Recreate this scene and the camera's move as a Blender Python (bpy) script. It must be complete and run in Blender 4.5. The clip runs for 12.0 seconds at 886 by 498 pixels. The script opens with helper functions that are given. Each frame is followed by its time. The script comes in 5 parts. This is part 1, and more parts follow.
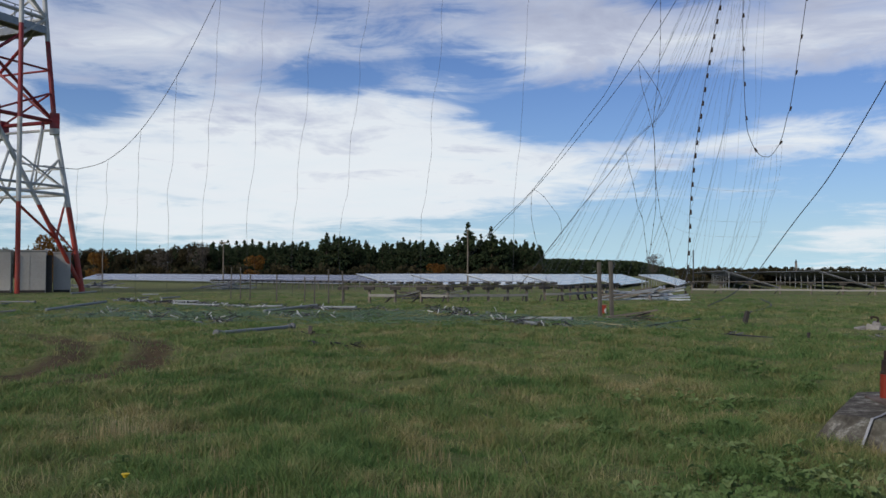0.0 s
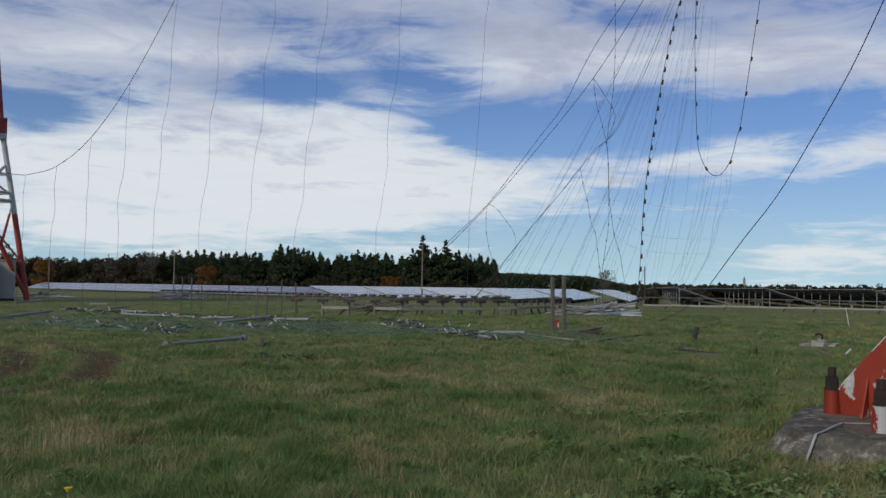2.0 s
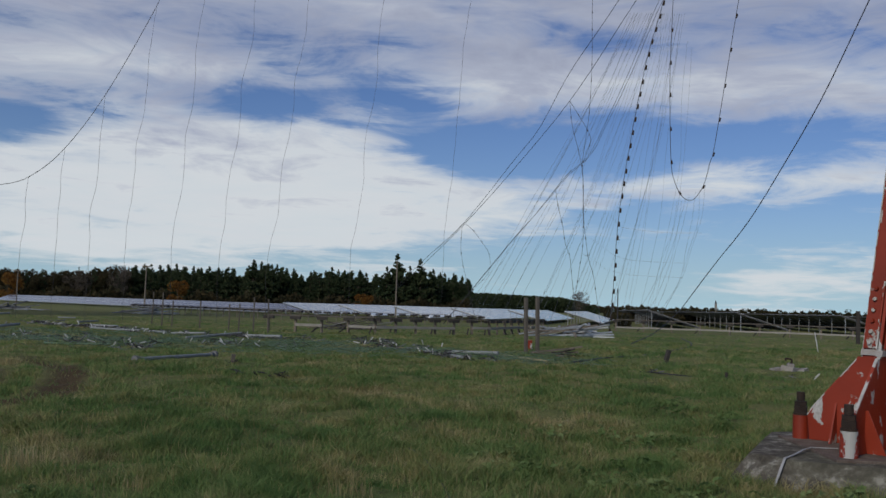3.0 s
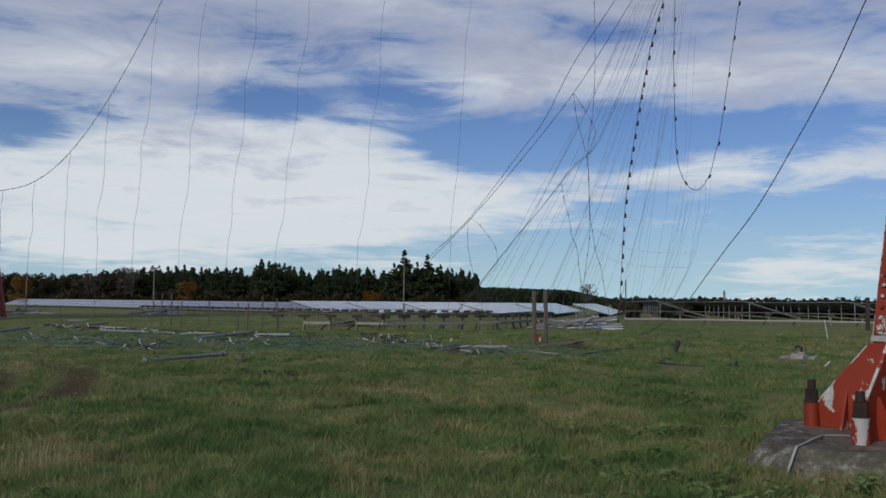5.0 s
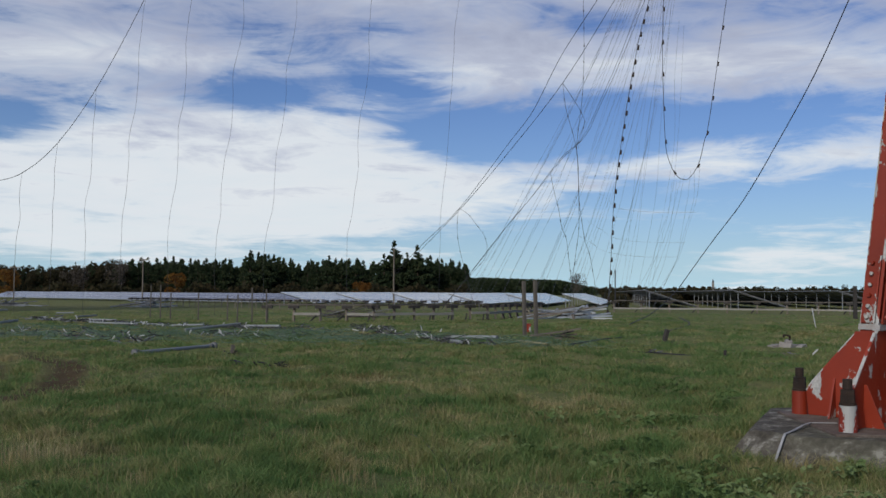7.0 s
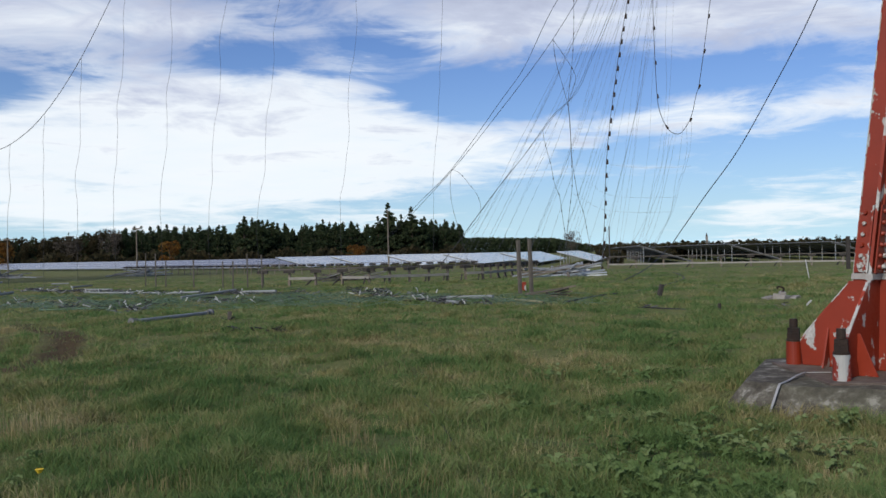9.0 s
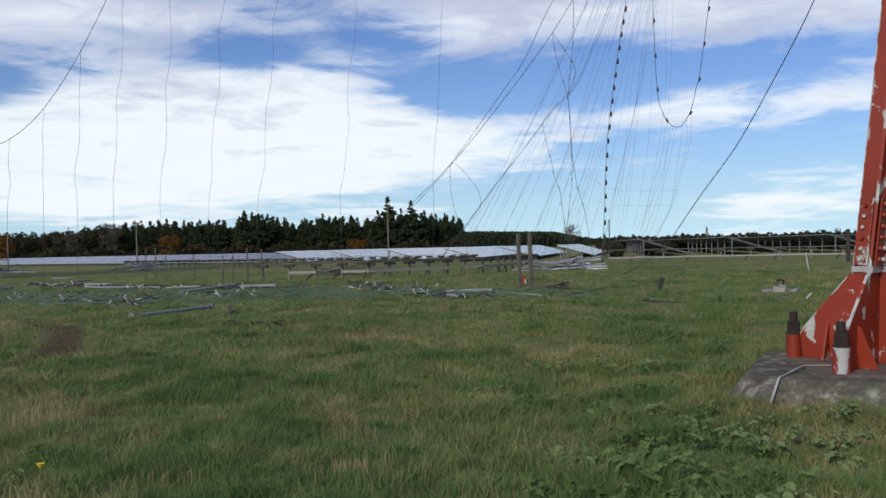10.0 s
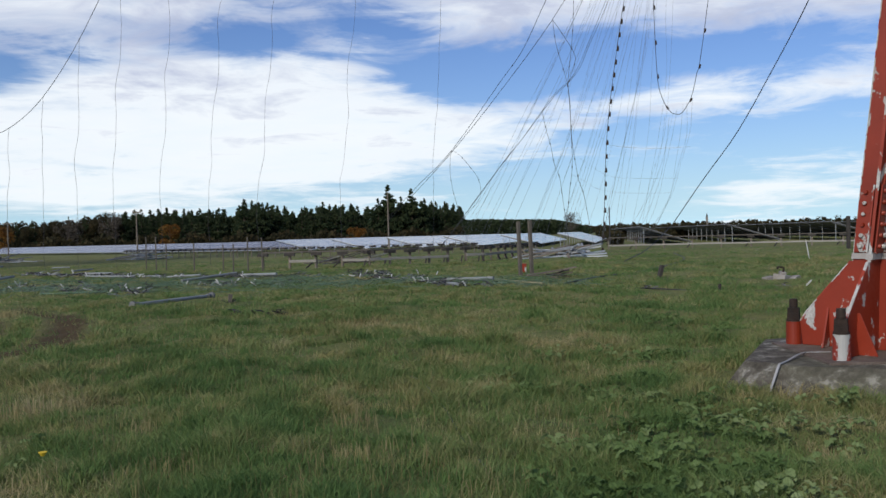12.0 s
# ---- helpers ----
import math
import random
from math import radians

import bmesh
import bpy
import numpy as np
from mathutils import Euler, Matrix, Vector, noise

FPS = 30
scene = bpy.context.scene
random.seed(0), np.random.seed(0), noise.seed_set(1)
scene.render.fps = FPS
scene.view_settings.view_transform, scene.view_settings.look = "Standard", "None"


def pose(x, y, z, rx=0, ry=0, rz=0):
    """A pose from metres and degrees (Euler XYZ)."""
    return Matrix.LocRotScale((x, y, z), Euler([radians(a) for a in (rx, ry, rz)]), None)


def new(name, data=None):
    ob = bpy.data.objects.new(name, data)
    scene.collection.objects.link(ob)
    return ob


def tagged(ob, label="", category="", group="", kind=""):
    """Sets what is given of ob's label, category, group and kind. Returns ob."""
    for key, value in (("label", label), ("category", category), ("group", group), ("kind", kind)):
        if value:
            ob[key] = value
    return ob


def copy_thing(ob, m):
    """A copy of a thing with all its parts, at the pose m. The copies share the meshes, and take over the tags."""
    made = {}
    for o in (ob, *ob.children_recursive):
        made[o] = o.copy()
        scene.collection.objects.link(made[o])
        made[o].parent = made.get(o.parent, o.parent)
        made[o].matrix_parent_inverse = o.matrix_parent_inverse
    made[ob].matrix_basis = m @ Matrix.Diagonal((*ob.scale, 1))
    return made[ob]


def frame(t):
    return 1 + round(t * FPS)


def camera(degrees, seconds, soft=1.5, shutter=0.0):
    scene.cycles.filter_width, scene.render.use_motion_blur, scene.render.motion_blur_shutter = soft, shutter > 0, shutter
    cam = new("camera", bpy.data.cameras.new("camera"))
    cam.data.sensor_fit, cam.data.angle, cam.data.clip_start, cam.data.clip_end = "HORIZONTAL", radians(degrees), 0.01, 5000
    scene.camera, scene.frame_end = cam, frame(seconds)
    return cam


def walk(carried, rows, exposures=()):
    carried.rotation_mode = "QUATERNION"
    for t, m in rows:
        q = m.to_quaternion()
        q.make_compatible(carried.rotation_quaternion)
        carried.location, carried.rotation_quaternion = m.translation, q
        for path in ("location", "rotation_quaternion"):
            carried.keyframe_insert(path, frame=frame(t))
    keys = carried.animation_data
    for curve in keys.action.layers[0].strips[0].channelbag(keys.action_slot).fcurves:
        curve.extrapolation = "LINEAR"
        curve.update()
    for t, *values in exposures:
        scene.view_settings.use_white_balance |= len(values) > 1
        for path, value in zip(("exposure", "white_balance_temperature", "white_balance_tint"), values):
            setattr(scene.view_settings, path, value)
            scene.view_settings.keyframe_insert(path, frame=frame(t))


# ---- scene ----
# camera: stands at eye height and only turns
cam = camera(53.6, 12.0, soft=1.5)
EYE = 1.65
TURNS = [
    (0.0, 5.175, 1.573, -0.151), (0.5, 5.212, 1.673, -0.302), (1.0, 5.138, 1.813, -0.455),
    (1.5, 3.830, 2.237, -0.749), (2.0, 2.192, 2.457, -0.840), (2.5, 1.026, 3.308, -1.278),
    (3.0, 0.484, 3.745, -1.783), (3.2, 0.296, 3.867, -1.873), (4.8, 0.970, 3.425, -0.760), (5.0, 1.003, 3.421, -0.585), (5.5, 0.750, 3.349, -0.519),
    (6.0, 0.622, 3.215, -0.465), (6.5, 0.477, 3.081, -0.448), (6.7, 0.425, 3.010, -0.400), (8.3, 0.032, 0.930, 0.640), (8.5, 0.015, 0.604, 0.923),
    (9.0, 0.002, 0.251, 1.203), (9.5, 0.001, 0.070, 1.299), (10.0, 0.003, -0.155, 1.330),
    (10.5, 0.006, -0.341, 1.162), (11.0, -0.005, -0.557, 1.115), (11.5, 0.010, -0.768, 1.292),
    (12.0, 0.013, -0.929, 1.501)]
EXPOSURES = [(0.0, -0.15), (2.0, -0.30), (3.0, -0.50), (5.0, -0.40), (6.5, -0.35), (8.5, 0.04), (12.0, 0.05)]
walk(cam, [(t, pose(0, 0, EYE, 90 + p, r, y)) for t, y, p, r in TURNS], EXPOSURES)

# world: clear sky with broken cloud
SUN_EL, SUN_AZ = 32.0, 215.0
world = bpy.data.worlds.new("sky")
scene.world = world
world.use_nodes = True


class Nodes:
    """Short hand for building node trees."""

    def __init__(self, tree):
        self.t = tree
        tree.nodes.clear()

    def n(self, kind, **props):
        node = self.t.nodes.new(kind)
        for k, v in props.items():
            setattr(node, k, v)
        return node

    def put(self, socket, v):
        if isinstance(v, bpy.types.NodeSocket):
            self.t.links.new(v, socket)
        elif isinstance(v, (tuple, list)) and len(v) == 3 and socket.type == "RGBA":
            socket.default_value = (*v, 1)
        else:
            socket.default_value = v

    def math(self, op, a, b=0.0, c=0.0, clamp=False):
        m = self.n("ShaderNodeMath", operation=op, use_clamp=clamp)
        for i, v in enumerate((a, b, c)):
            self.put(m.inputs[i], v)
        return m.outputs[0]

    def noise(self, vec, scale, detail=4.0, rough=0.55, distort=0.0):
        m = self.n("ShaderNodeTexNoise")
        if vec is not None:
            self.put(m.inputs["Vector"], vec)
        for k, v in (("Scale", scale), ("Detail", detail), ("Roughness", rough), ("Distortion", distort)):
            m.inputs[k].default_value = v
        return m.outputs["Fac"]

    def mix(self, fac, a, b, blend="MIX"):
        m = self.n("ShaderNodeMix", data_type="RGBA", blend_type=blend)
        self.put(m.inputs[0], fac)
        self.put(m.inputs[6], a)
        self.put(m.inputs[7], b)
        return m.outputs[2]

    def ramp(self, fac, stops, mode="LINEAR"):
        m = self.n("ShaderNodeValToRGB")
        r = m.color_ramp
        r.interpolation = mode
        while len(r.elements) < len(stops):
            r.elements.new(0.5)
        for e, (p, c) in zip(r.elements, stops):
            e.position = p
            e.color = (*c, 1) if isinstance(c, (tuple, list)) else (c, c, c, 1)
        self.put(m.inputs[0], fac)
        return m.outputs[0]

    def combine(self, x, y, z=0.0):
        m = self.n("ShaderNodeCombineXYZ")
        for i, v in enumerate((x, y, z)):
            self.put(m.inputs[i], v)
        return m.outputs[0]

    def split(self, v):
        m = self.n("ShaderNodeSeparateXYZ")
        self.put(m.inputs[0], v)
        return m.outputs


def build_sky():
    k = Nodes(world.node_tree)
    way = k.n("ShaderNodeTexCoord").outputs["Generated"]
    x, y, z = k.split(way)
    sky = k.n("ShaderNodeTexSky", sky_type="NISHITA", sun_disc=False, sun_elevation=radians(SUN_EL), sun_rotation=radians(SUN_AZ),
              air_density=1.0, dust_density=0.6, ozone_density=2.5)
    az = k.math("MULTIPLY", k.math("ARCTAN2", x, y), 57.2958)
    el = k.math("MULTIPLY", k.math("ARCSINE", z), 57.2958)
    # cloud sheet seen in perspective: the noise is laid out on a flat deck
    deck = k.math("ADD", k.math("MAXIMUM", z, 0.0), 0.09)
    flat = k.combine(k.math("DIVIDE", x, deck), k.math("DIVIDE", y, deck), 3.7)
    big = k.noise(flat, 0.55, 3.0, 0.5, 0.6)
    fine = k.noise(flat, 1.9, 9.0, 0.62, 0.5)
    wisp = k.noise(k.combine(k.math("MULTIPLY", az, 0.05), k.math("MULTIPLY", el, 0.22), 1.3), 2.3, 8.0, 0.6, 0.8)
    cover = k.math("ADD", k.math("MULTIPLY", k.math("SUBTRACT", big, 0.5), 0.9),
                   k.math("ADD", k.math("MULTIPLY", k.math("SUBTRACT", fine, 0.5), 1.5), k.math("MULTIPLY", k.math("SUBTRACT", wisp, 0.5), 0.9)))
    cover = k.math("ADD", cover, 0.12)
    # banks and gaps of the cloud cover: azimuth, elevation, half width, half height, amount
    BANKS = CLOUD_BANKS
    for a, e, w, h, amount in BANKS:
        da = k.math("DIVIDE", k.math("SUBTRACT", az, a), w)
        de = k.math("DIVIDE", k.math("SUBTRACT", el, e), h)
        rr = k.math("ADD", k.math("MULTIPLY", da, da), k.math("MULTIPLY", de, de))
        cover = k.math("MULTIPLY_ADD", k.math("EXPONENT", k.math("MULTIPLY", rr, -1.0)), amount, cover)
    thick = k.ramp(cover, [(0.0, 0.0), (0.12, 0.12), (0.3, 0.55), (0.55, 0.93), (1.0, 1.0)])
    shade = k.ramp(k.math("ADD", k.math("MULTIPLY", el, 0.031), k.math("MULTIPLY", k.math("SUBTRACT", fine, 0.5), 1.25)),
                   [(0.0, (0.88, 0.945, 0.99)), (0.30, (0.88, 0.93, 0.98)), (0.52, (0.57, 0.62, 0.76)), (0.8, (0.38, 0.42, 0.57))])
    blue = k.mix(1.0, sky.outputs[0], (SKY_GAIN * 0.72, SKY_GAIN * 0.90, SKY_GAIN * 1.34), "MULTIPLY")
    # pale haze towards the horizon
    haze = k.math("EXPONENT", k.math("MULTIPLY", k.math("MAXIMUM", el, 0.0), -0.23))
    blue = k.mix(k.math("MULTIPLY", haze, 0.9), blue, (0.57, 0.85, 1.0))
    col = k.mix(thick, blue, shade)
    bg = k.n("ShaderNodeBackground")
    k.put(bg.inputs[0], col)
    bg.inputs[1].default_value = 1.0
    out = k.n("ShaderNodeOutputWorld")
    k.t.links.new(bg.outputs[0], out.inputs[0])


SKY_GAIN = 0.078
CLOUD_BANKS = [
    (-20, 7, 16, 5.0, 0.60), (-8, 6.5, 9, 3.6, 0.45), (3, 6.2, 6, 1.3, 0.40),
    (3, 10.0, 6, 1.8, -0.65), (14, 10.6, 9, 1.0, -0.50), (19, 8.2, 9, 0.9, 0.42), (-13, 12.4, 4.5, 0.9, -0.50),
    (-27, 10.2, 3, 1.0, -0.45), (3, 14.6, 7, 1.5, 0.45), (20, 14.3, 10, 1.6, 0.45), (6, 3.2, 12, 1.5, -0.50),
    (20, 5.4, 9, 1.1, -0.40), (21, 2.3, 5, 0.8, 0.45), (10, 2.0, 6, 1.2, -0.4), (-12, 0.8, 22, 1.2, -0.28), (-4, 20, 34, 3.5, 0.45), (-22, 14.5, 12, 1.6, 0.40), (9, 17, 3, 0.7, -0.35)]
build_sky()

sun_data = bpy.data.lights.new("sun", "SUN")
sun_data.energy, sun_data.angle, sun_data.color = 3.0, radians(12), (1.0, 0.94, 0.85)
sun = new("sun", sun_data)
sun.matrix_world = pose(0, 0, 60, 90 - SUN_EL, 0, -SUN_AZ + 180)


# ---- materials ----
def material(name, base, rough=0.7, metal=0.0, spec=0.5):
    m = bpy.data.materials.new(name)
    m.use_nodes = True
    k = Nodes(m.node_tree)
    b = k.n("ShaderNodeBsdfPrincipled")
    out = k.n("ShaderNodeOutputMaterial")
    k.t.links.new(b.outputs[0], out.inputs[0])
    b.inputs["Base Color"].default_value = (*base, 1)
    b.inputs["Roughness"].default_value = rough
    b.inputs["Metallic"].default_value = metal
    b.inputs["Specular IOR Level"].default_value = spec
    return m, k, b


def bump(k, b, height, strength=0.4, distance=0.02):
    n = k.n("ShaderNodeBump")
    n.inputs["Strength"].default_value, n.inputs["Distance"].default_value = strength, distance
    k.put(n.inputs["Height"], height)
    k.put(b.inputs["Normal"], n.outputs[0])


def where(k):
    return k.n("ShaderNodeNewGeometry").outputs["Position"]


def mottled(name, a, b_, c, rough=0.8, scale=3.0, metal=0.0, relief=0.3, spec=0.4):
    """Two-scale variation between three colours, with fine relief."""
    m, k, b = material(name, a, rough, metal, spec)
    p = k.n("ShaderNodeTexCoord").outputs["Object"]
    coarse, fine = k.noise(p, scale, 5, 0.6), k.noise(p, scale * 14, 6, 0.65)
    col = k.mix(k.ramp(coarse, [(0.35, 0.0), (0.65, 1.0)]), a, b_)
    col = k.mix(k.math("MULTIPLY", k.ramp(fine, [(0.45, 0.0), (0.7, 1.0)]), 0.6), col, c)
    k.put(b.inputs["Base Color"], col)
    k.put(b.inputs["Roughness"], k.math("MULTIPLY_ADD", fine, 0.25, rough - 0.12, True))
    bump(k, b, fine, relief, 0.01)
    return m


# worn wheel tracks: centre, radius and half width of two arcs
TRACKS = ((-21.79, 11.49, 13.9, 0.52), (-19.82, 12.44, 13.31, 0.50))


def ground_material():
    m, k, b = material("meadow", (0.05, 0.07, 0.02), 0.95, 0, 0.15)
    p = where(k)
    broad, mid, fine = k.noise(p, 0.07, 4, 0.6), k.noise(p, 0.7, 5, 0.6), k.noise(p, 9.0, 6, 0.7)
    col = k.ramp(mid, [(0.3, (0.080, 0.106, 0.038)), (0.5, (0.126, 0.150, 0.052)), (0.7, (0.195, 0.184, 0.076))])
    col = k.mix(k.ramp(broad, [(0.42, 0.0), (0.62, 0.8)]), col, (0.185, 0.176, 0.066))
    col = k.mix(k.math("MULTIPLY", k.ramp(fine, [(0.4, 0.0), (0.75, 1.0)]), 0.6), col, (0.070, 0.082, 0.028))
    # worn wheel tracks, two bare arcs in the turf
    x, y, z = k.split(p)
    wob = k.math("MULTIPLY", k.math("SUBTRACT", mid, 0.5), 0.7)
    reach = k.math("MULTIPLY", k.math("SUBTRACT", y, 11.5, clamp=True), k.math("MULTIPLY", k.math("SUBTRACT", 23.0, y), 0.4, clamp=True))
    reach = k.math("MULTIPLY", reach, k.math("LESS_THAN", x, -5.0))
    for cx, cy, rad, halfw in TRACKS:
        dx, dy = k.math("SUBTRACT", x, cx), k.math("SUBTRACT", y, cy)
        dist = k.math("SQRT", k.math("ADD", k.math("MULTIPLY", dx, dx), k.math("MULTIPLY", dy, dy)))
        off = k.math("ABSOLUTE", k.math("SUBTRACT", k.math("ADD", dist, wob), rad))
        bare = k.math("SUBTRACT", 1.0, k.math("DIVIDE", off, halfw), clamp=True)
        col = k.mix(k.math("MULTIPLY", k.math("MULTIPLY", bare, 1.6, clamp=True), reach), col, (0.080, 0.058, 0.030))
    k.put(b.inputs["Base Color"], col)
    bump(k, b, k.math("ADD", mid, fine), 0.8, 0.08)
    return m


def blade_material(name, stops, trans=0.4):
    m, k, b = material(name, stops[0][1], 0.85, 0, 0.12)
    r = k.n("ShaderNodeNewGeometry").outputs["Random Per Island"]
    p = where(k)
    patch, wide, tone = k.noise(p, 1.5, 5, 0.65), k.noise(p, 0.11, 3, 0.5), k.noise(p, 0.42, 3, 0.55)
    f = k.math("ADD", k.math("MULTIPLY", r, 0.42), k.math("ADD", k.math("MULTIPLY", k.math("SUBTRACT", patch, 0.40), 2.3), k.math("ADD", k.math("MULTIPLY", k.math("SUBTRACT", wide, 0.45), 1.1), k.math("MULTIPLY", k.math("SUBTRACT", tone, 0.48), 2.0))), clamp=True)
    col = k.ramp(f, stops)
    k.put(b.inputs["Base Color"], col)
    thin = k.n("ShaderNodeBsdfTranslucent")
    k.put(thin.inputs[0], col)
    both = k.n("ShaderNodeMixShader")
    both.inputs[0].default_value = trans
    k.t.links.new(b.outputs[0], both.inputs[1])
    k.t.links.new(thin.outputs[0], both.inputs[2])
    k.t.links.new(both.outputs[0], [n for n in k.t.nodes if n.type == "OUTPUT_MATERIAL"][0].inputs[0])
    return m


M_GROUND = ground_material()
M_GRASS = blade_material("grass", [(0.0, (0.082, 0.152, 0.050)), (0.35, (0.125, 0.208, 0.066)), (0.65, (0.185, 0.245, 0.086)), (0.88, (0.275, 0.27, 0.118)), (1.0, (0.38, 0.335, 0.175))])
M_HUMMOCK = blade_material("coarse hummock grass", [(0.0, (0.090, 0.150, 0.050)), (0.4, (0.150, 0.200, 0.068)), (0.7, (0.235, 0.235, 0.090)), (1.0, (0.36, 0.31, 0.15))])
M_STRAW = blade_material("straw", [(0.0, (0.16, 0.15, 0.06)), (0.5, (0.30, 0.25, 0.12)), (1.0, (0.42, 0.36, 0.20))])
M_WEED = blade_material("weed leaf", [(0.0, (0.070, 0.125, 0.038)), (0.5, (0.135, 0.205, 0.070)), (1.0, (0.27, 0.33, 0.15))])
M_NEEDLE = blade_material("conifer needles", [(0.0, (0.022, 0.036, 0.017)), (0.6, (0.042, 0.062, 0.028)), (1.0, (0.075, 0.088, 0.042))])
M_AUTUMN = blade_material("autumn leaves", [(0.0, (0.10, 0.045, 0.012)), (0.6, (0.19, 0.085, 0.020)), (1.0, (0.26, 0.15, 0.04))])
M_OLIVE = blade_material("thin brown foliage", [(0.0, (0.026, 0.027, 0.014)), (0.6, (0.044, 0.040, 0.020)), (1.0, (0.072, 0.054, 0.025))])
M_DEAD = blade_material("dead brown grass", [(0.0, (0.10, 0.085, 0.036)), (0.6, (0.16, 0.125, 0.055)), (1.0, (0.24, 0.19, 0.085))])
M_BARK = mottled("bark", (0.06, 0.045, 0.032), (0.09, 0.07, 0.05), (0.03, 0.024, 0.018), 0.95, 2.0)
M_TWIG = mottled("bare twigs", (0.075, 0.062, 0.048), (0.10, 0.082, 0.062), (0.05, 0.042, 0.034), 0.95, 2.0)
M_TIMBER = mottled("weathered timber", (0.15, 0.125, 0.095), (0.21, 0.18, 0.14), (0.08, 0.065, 0.05), 0.9, 4.0)
M_RAIL = mottled("pale weathered rail", (0.25, 0.235, 0.20), (0.31, 0.29, 0.25), (0.16, 0.145, 0.12), 0.9, 3.0)
M_POST = mottled("old grey post", (0.085, 0.075, 0.062), (0.12, 0.105, 0.085), (0.05, 0.043, 0.036), 0.9, 4.0)
M_DARK = mottled("tarred timber", (0.035, 0.030, 0.027), (0.05, 0.043, 0.036), (0.02, 0.018, 0.016), 0.85, 4.0)
M_CONCRETE = mottled("weathered concrete", (0.22, 0.20, 0.175), (0.30, 0.28, 0.25), (0.10, 0.09, 0.08), 0.92, 1.8, 0, 0.6)
M_GALV = mottled("galvanised steel", (0.27, 0.285, 0.295), (0.34, 0.355, 0.36), (0.18, 0.185, 0.19), 0.55, 3.0, 0.6, 0.1)
M_SCRAP = mottled("dull scrap metal", (0.13, 0.135, 0.14), (0.22, 0.22, 0.22), (0.07, 0.06, 0.055), 0.65, 5.0, 0.3, 0.2)
M_CHINA = mottled("glazed ceramic", (0.50, 0.50, 0.48), (0.58, 0.58, 0.56), (0.36, 0.35, 0.33), 0.35, 6.0)
M_WIRE = mottled("antenna wire", (0.035, 0.035, 0.04), (0.05, 0.05, 0.055), (0.025, 0.025, 0.03), 0.6, 1.0, 0.4)
M_WIRE_LIGHT = mottled("thin bronze wire", (0.10, 0.11, 0.13), (0.13, 0.14, 0.16), (0.08, 0.085, 0.10), 0.6, 1.0, 0.3)
M_CABIN = mottled("grey cabin sheet", (0.36, 0.335, 0.295), (0.40, 0.375, 0.33), (0.29, 0.27, 0.24), 0.65, 0.8, 0, 0.05)
M_RUST = mottled("dark rusty steel", (0.030, 0.022, 0.018), (0.055, 0.035, 0.025), (0.015, 0.013, 0.012), 0.8, 7.0, 0.4)
M_ALU = mottled("aluminium profile", (0.50, 0.51, 0.52), (0.58, 0.59, 0.60), (0.40, 0.41, 0.42), 0.45, 1.0, 0.7, 0.05)


# ---- mesh helpers ----
class Shape:
    """Collects plain faces for one mesh."""

    def __init__(self):
        self.v, self.f = [], []

    def add(self, verts, faces):
        o = len(self.v)
        self.v += [tuple(p) for p in verts]
        self.f += [tuple(i + o for i in f) for f in faces]
        return self

    def box(self, m, sx, sy, sz):
        c = [m @ Vector((x * sx / 2, y * sy / 2, z * sz / 2)) for x in (-1, 1) for y in (-1, 1) for z in (-1, 1)]
        return self.add(c, [(0, 1, 3, 2), (4, 6, 7, 5), (0, 4, 5, 1), (2, 3, 7, 6), (0, 2, 6, 4), (1, 5, 7, 3)])

    def tube(self, pts, r0, r1=None, n=6, caps=True):
        pts = [Vector(p) for p in pts]
        r1 = r0 if r1 is None else r1
        rings = []
        for i, p in enumerate(pts):
            d = (pts[min(i + 1, len(pts) - 1)] - pts[max(i - 1, 0)]).normalized()
            a = d.orthogonal().normalized() if abs(d.z) > 0.95 else d.cross(Vector((0, 0, 1))).normalized()
            b = d.cross(a)
            r = r0 + (r1 - r0) * i / max(1, len(pts) - 1)
            rings.append([p + a * (r * math.cos(j * math.tau / n)) + b * (r * math.sin(j * math.tau / n)) for j in range(n)])
        faces = [(i * n + j, i * n + (j + 1) % n, (i + 1) * n + (j + 1) % n, (i + 1) * n + j) for i in range(len(pts) - 1) for j in range(n)]
        if caps:
            faces += [tuple(range(n))[::-1], tuple(range((len(pts) - 1) * n, len(pts) * n))]
        return self.add([q for ring in rings for q in ring], faces)

    def beam(self, p0, p1, w, h):
        p0, p1 = Vector(p0), Vector(p1)
        d = p1 - p0
        turn = d.to_track_quat("Y", "Z").to_matrix().to_4x4()
        return self.box(Matrix.Translation((p0 + p1) / 2) @ turn, w, d.length, h)

    def prism(self, outline, m, depth):
        """An outline in x, z, thickened along y by depth."""
        n = len(outline)
        pts = [m @ Vector((x, s * depth / 2, z)) for s in (-1, 1) for x, z in outline]
        faces = [tuple(range(n)), tuple(range(2 * n - 1, n - 1, -1))] + [(i, i + n, (i + 1) % n + n, (i + 1) % n) for i in range(n)]
        return self.add(pts, faces)

    def mesh(self, name, mat, smooth=False):
        me = bpy.data.meshes.new(name)
        me.from_pydata(self.v, [], self.f)
        me.update()
        bm = bmesh.new()
        bm.from_mesh(me)
        bmesh.ops.recalc_face_normals(bm, faces=bm.faces)
        bm.to_mesh(me)
        bm.free()
        me.materials.append(mat)
        if smooth:
            me.polygons.foreach_set("use_smooth", [True] * len(me.polygons))
        return me


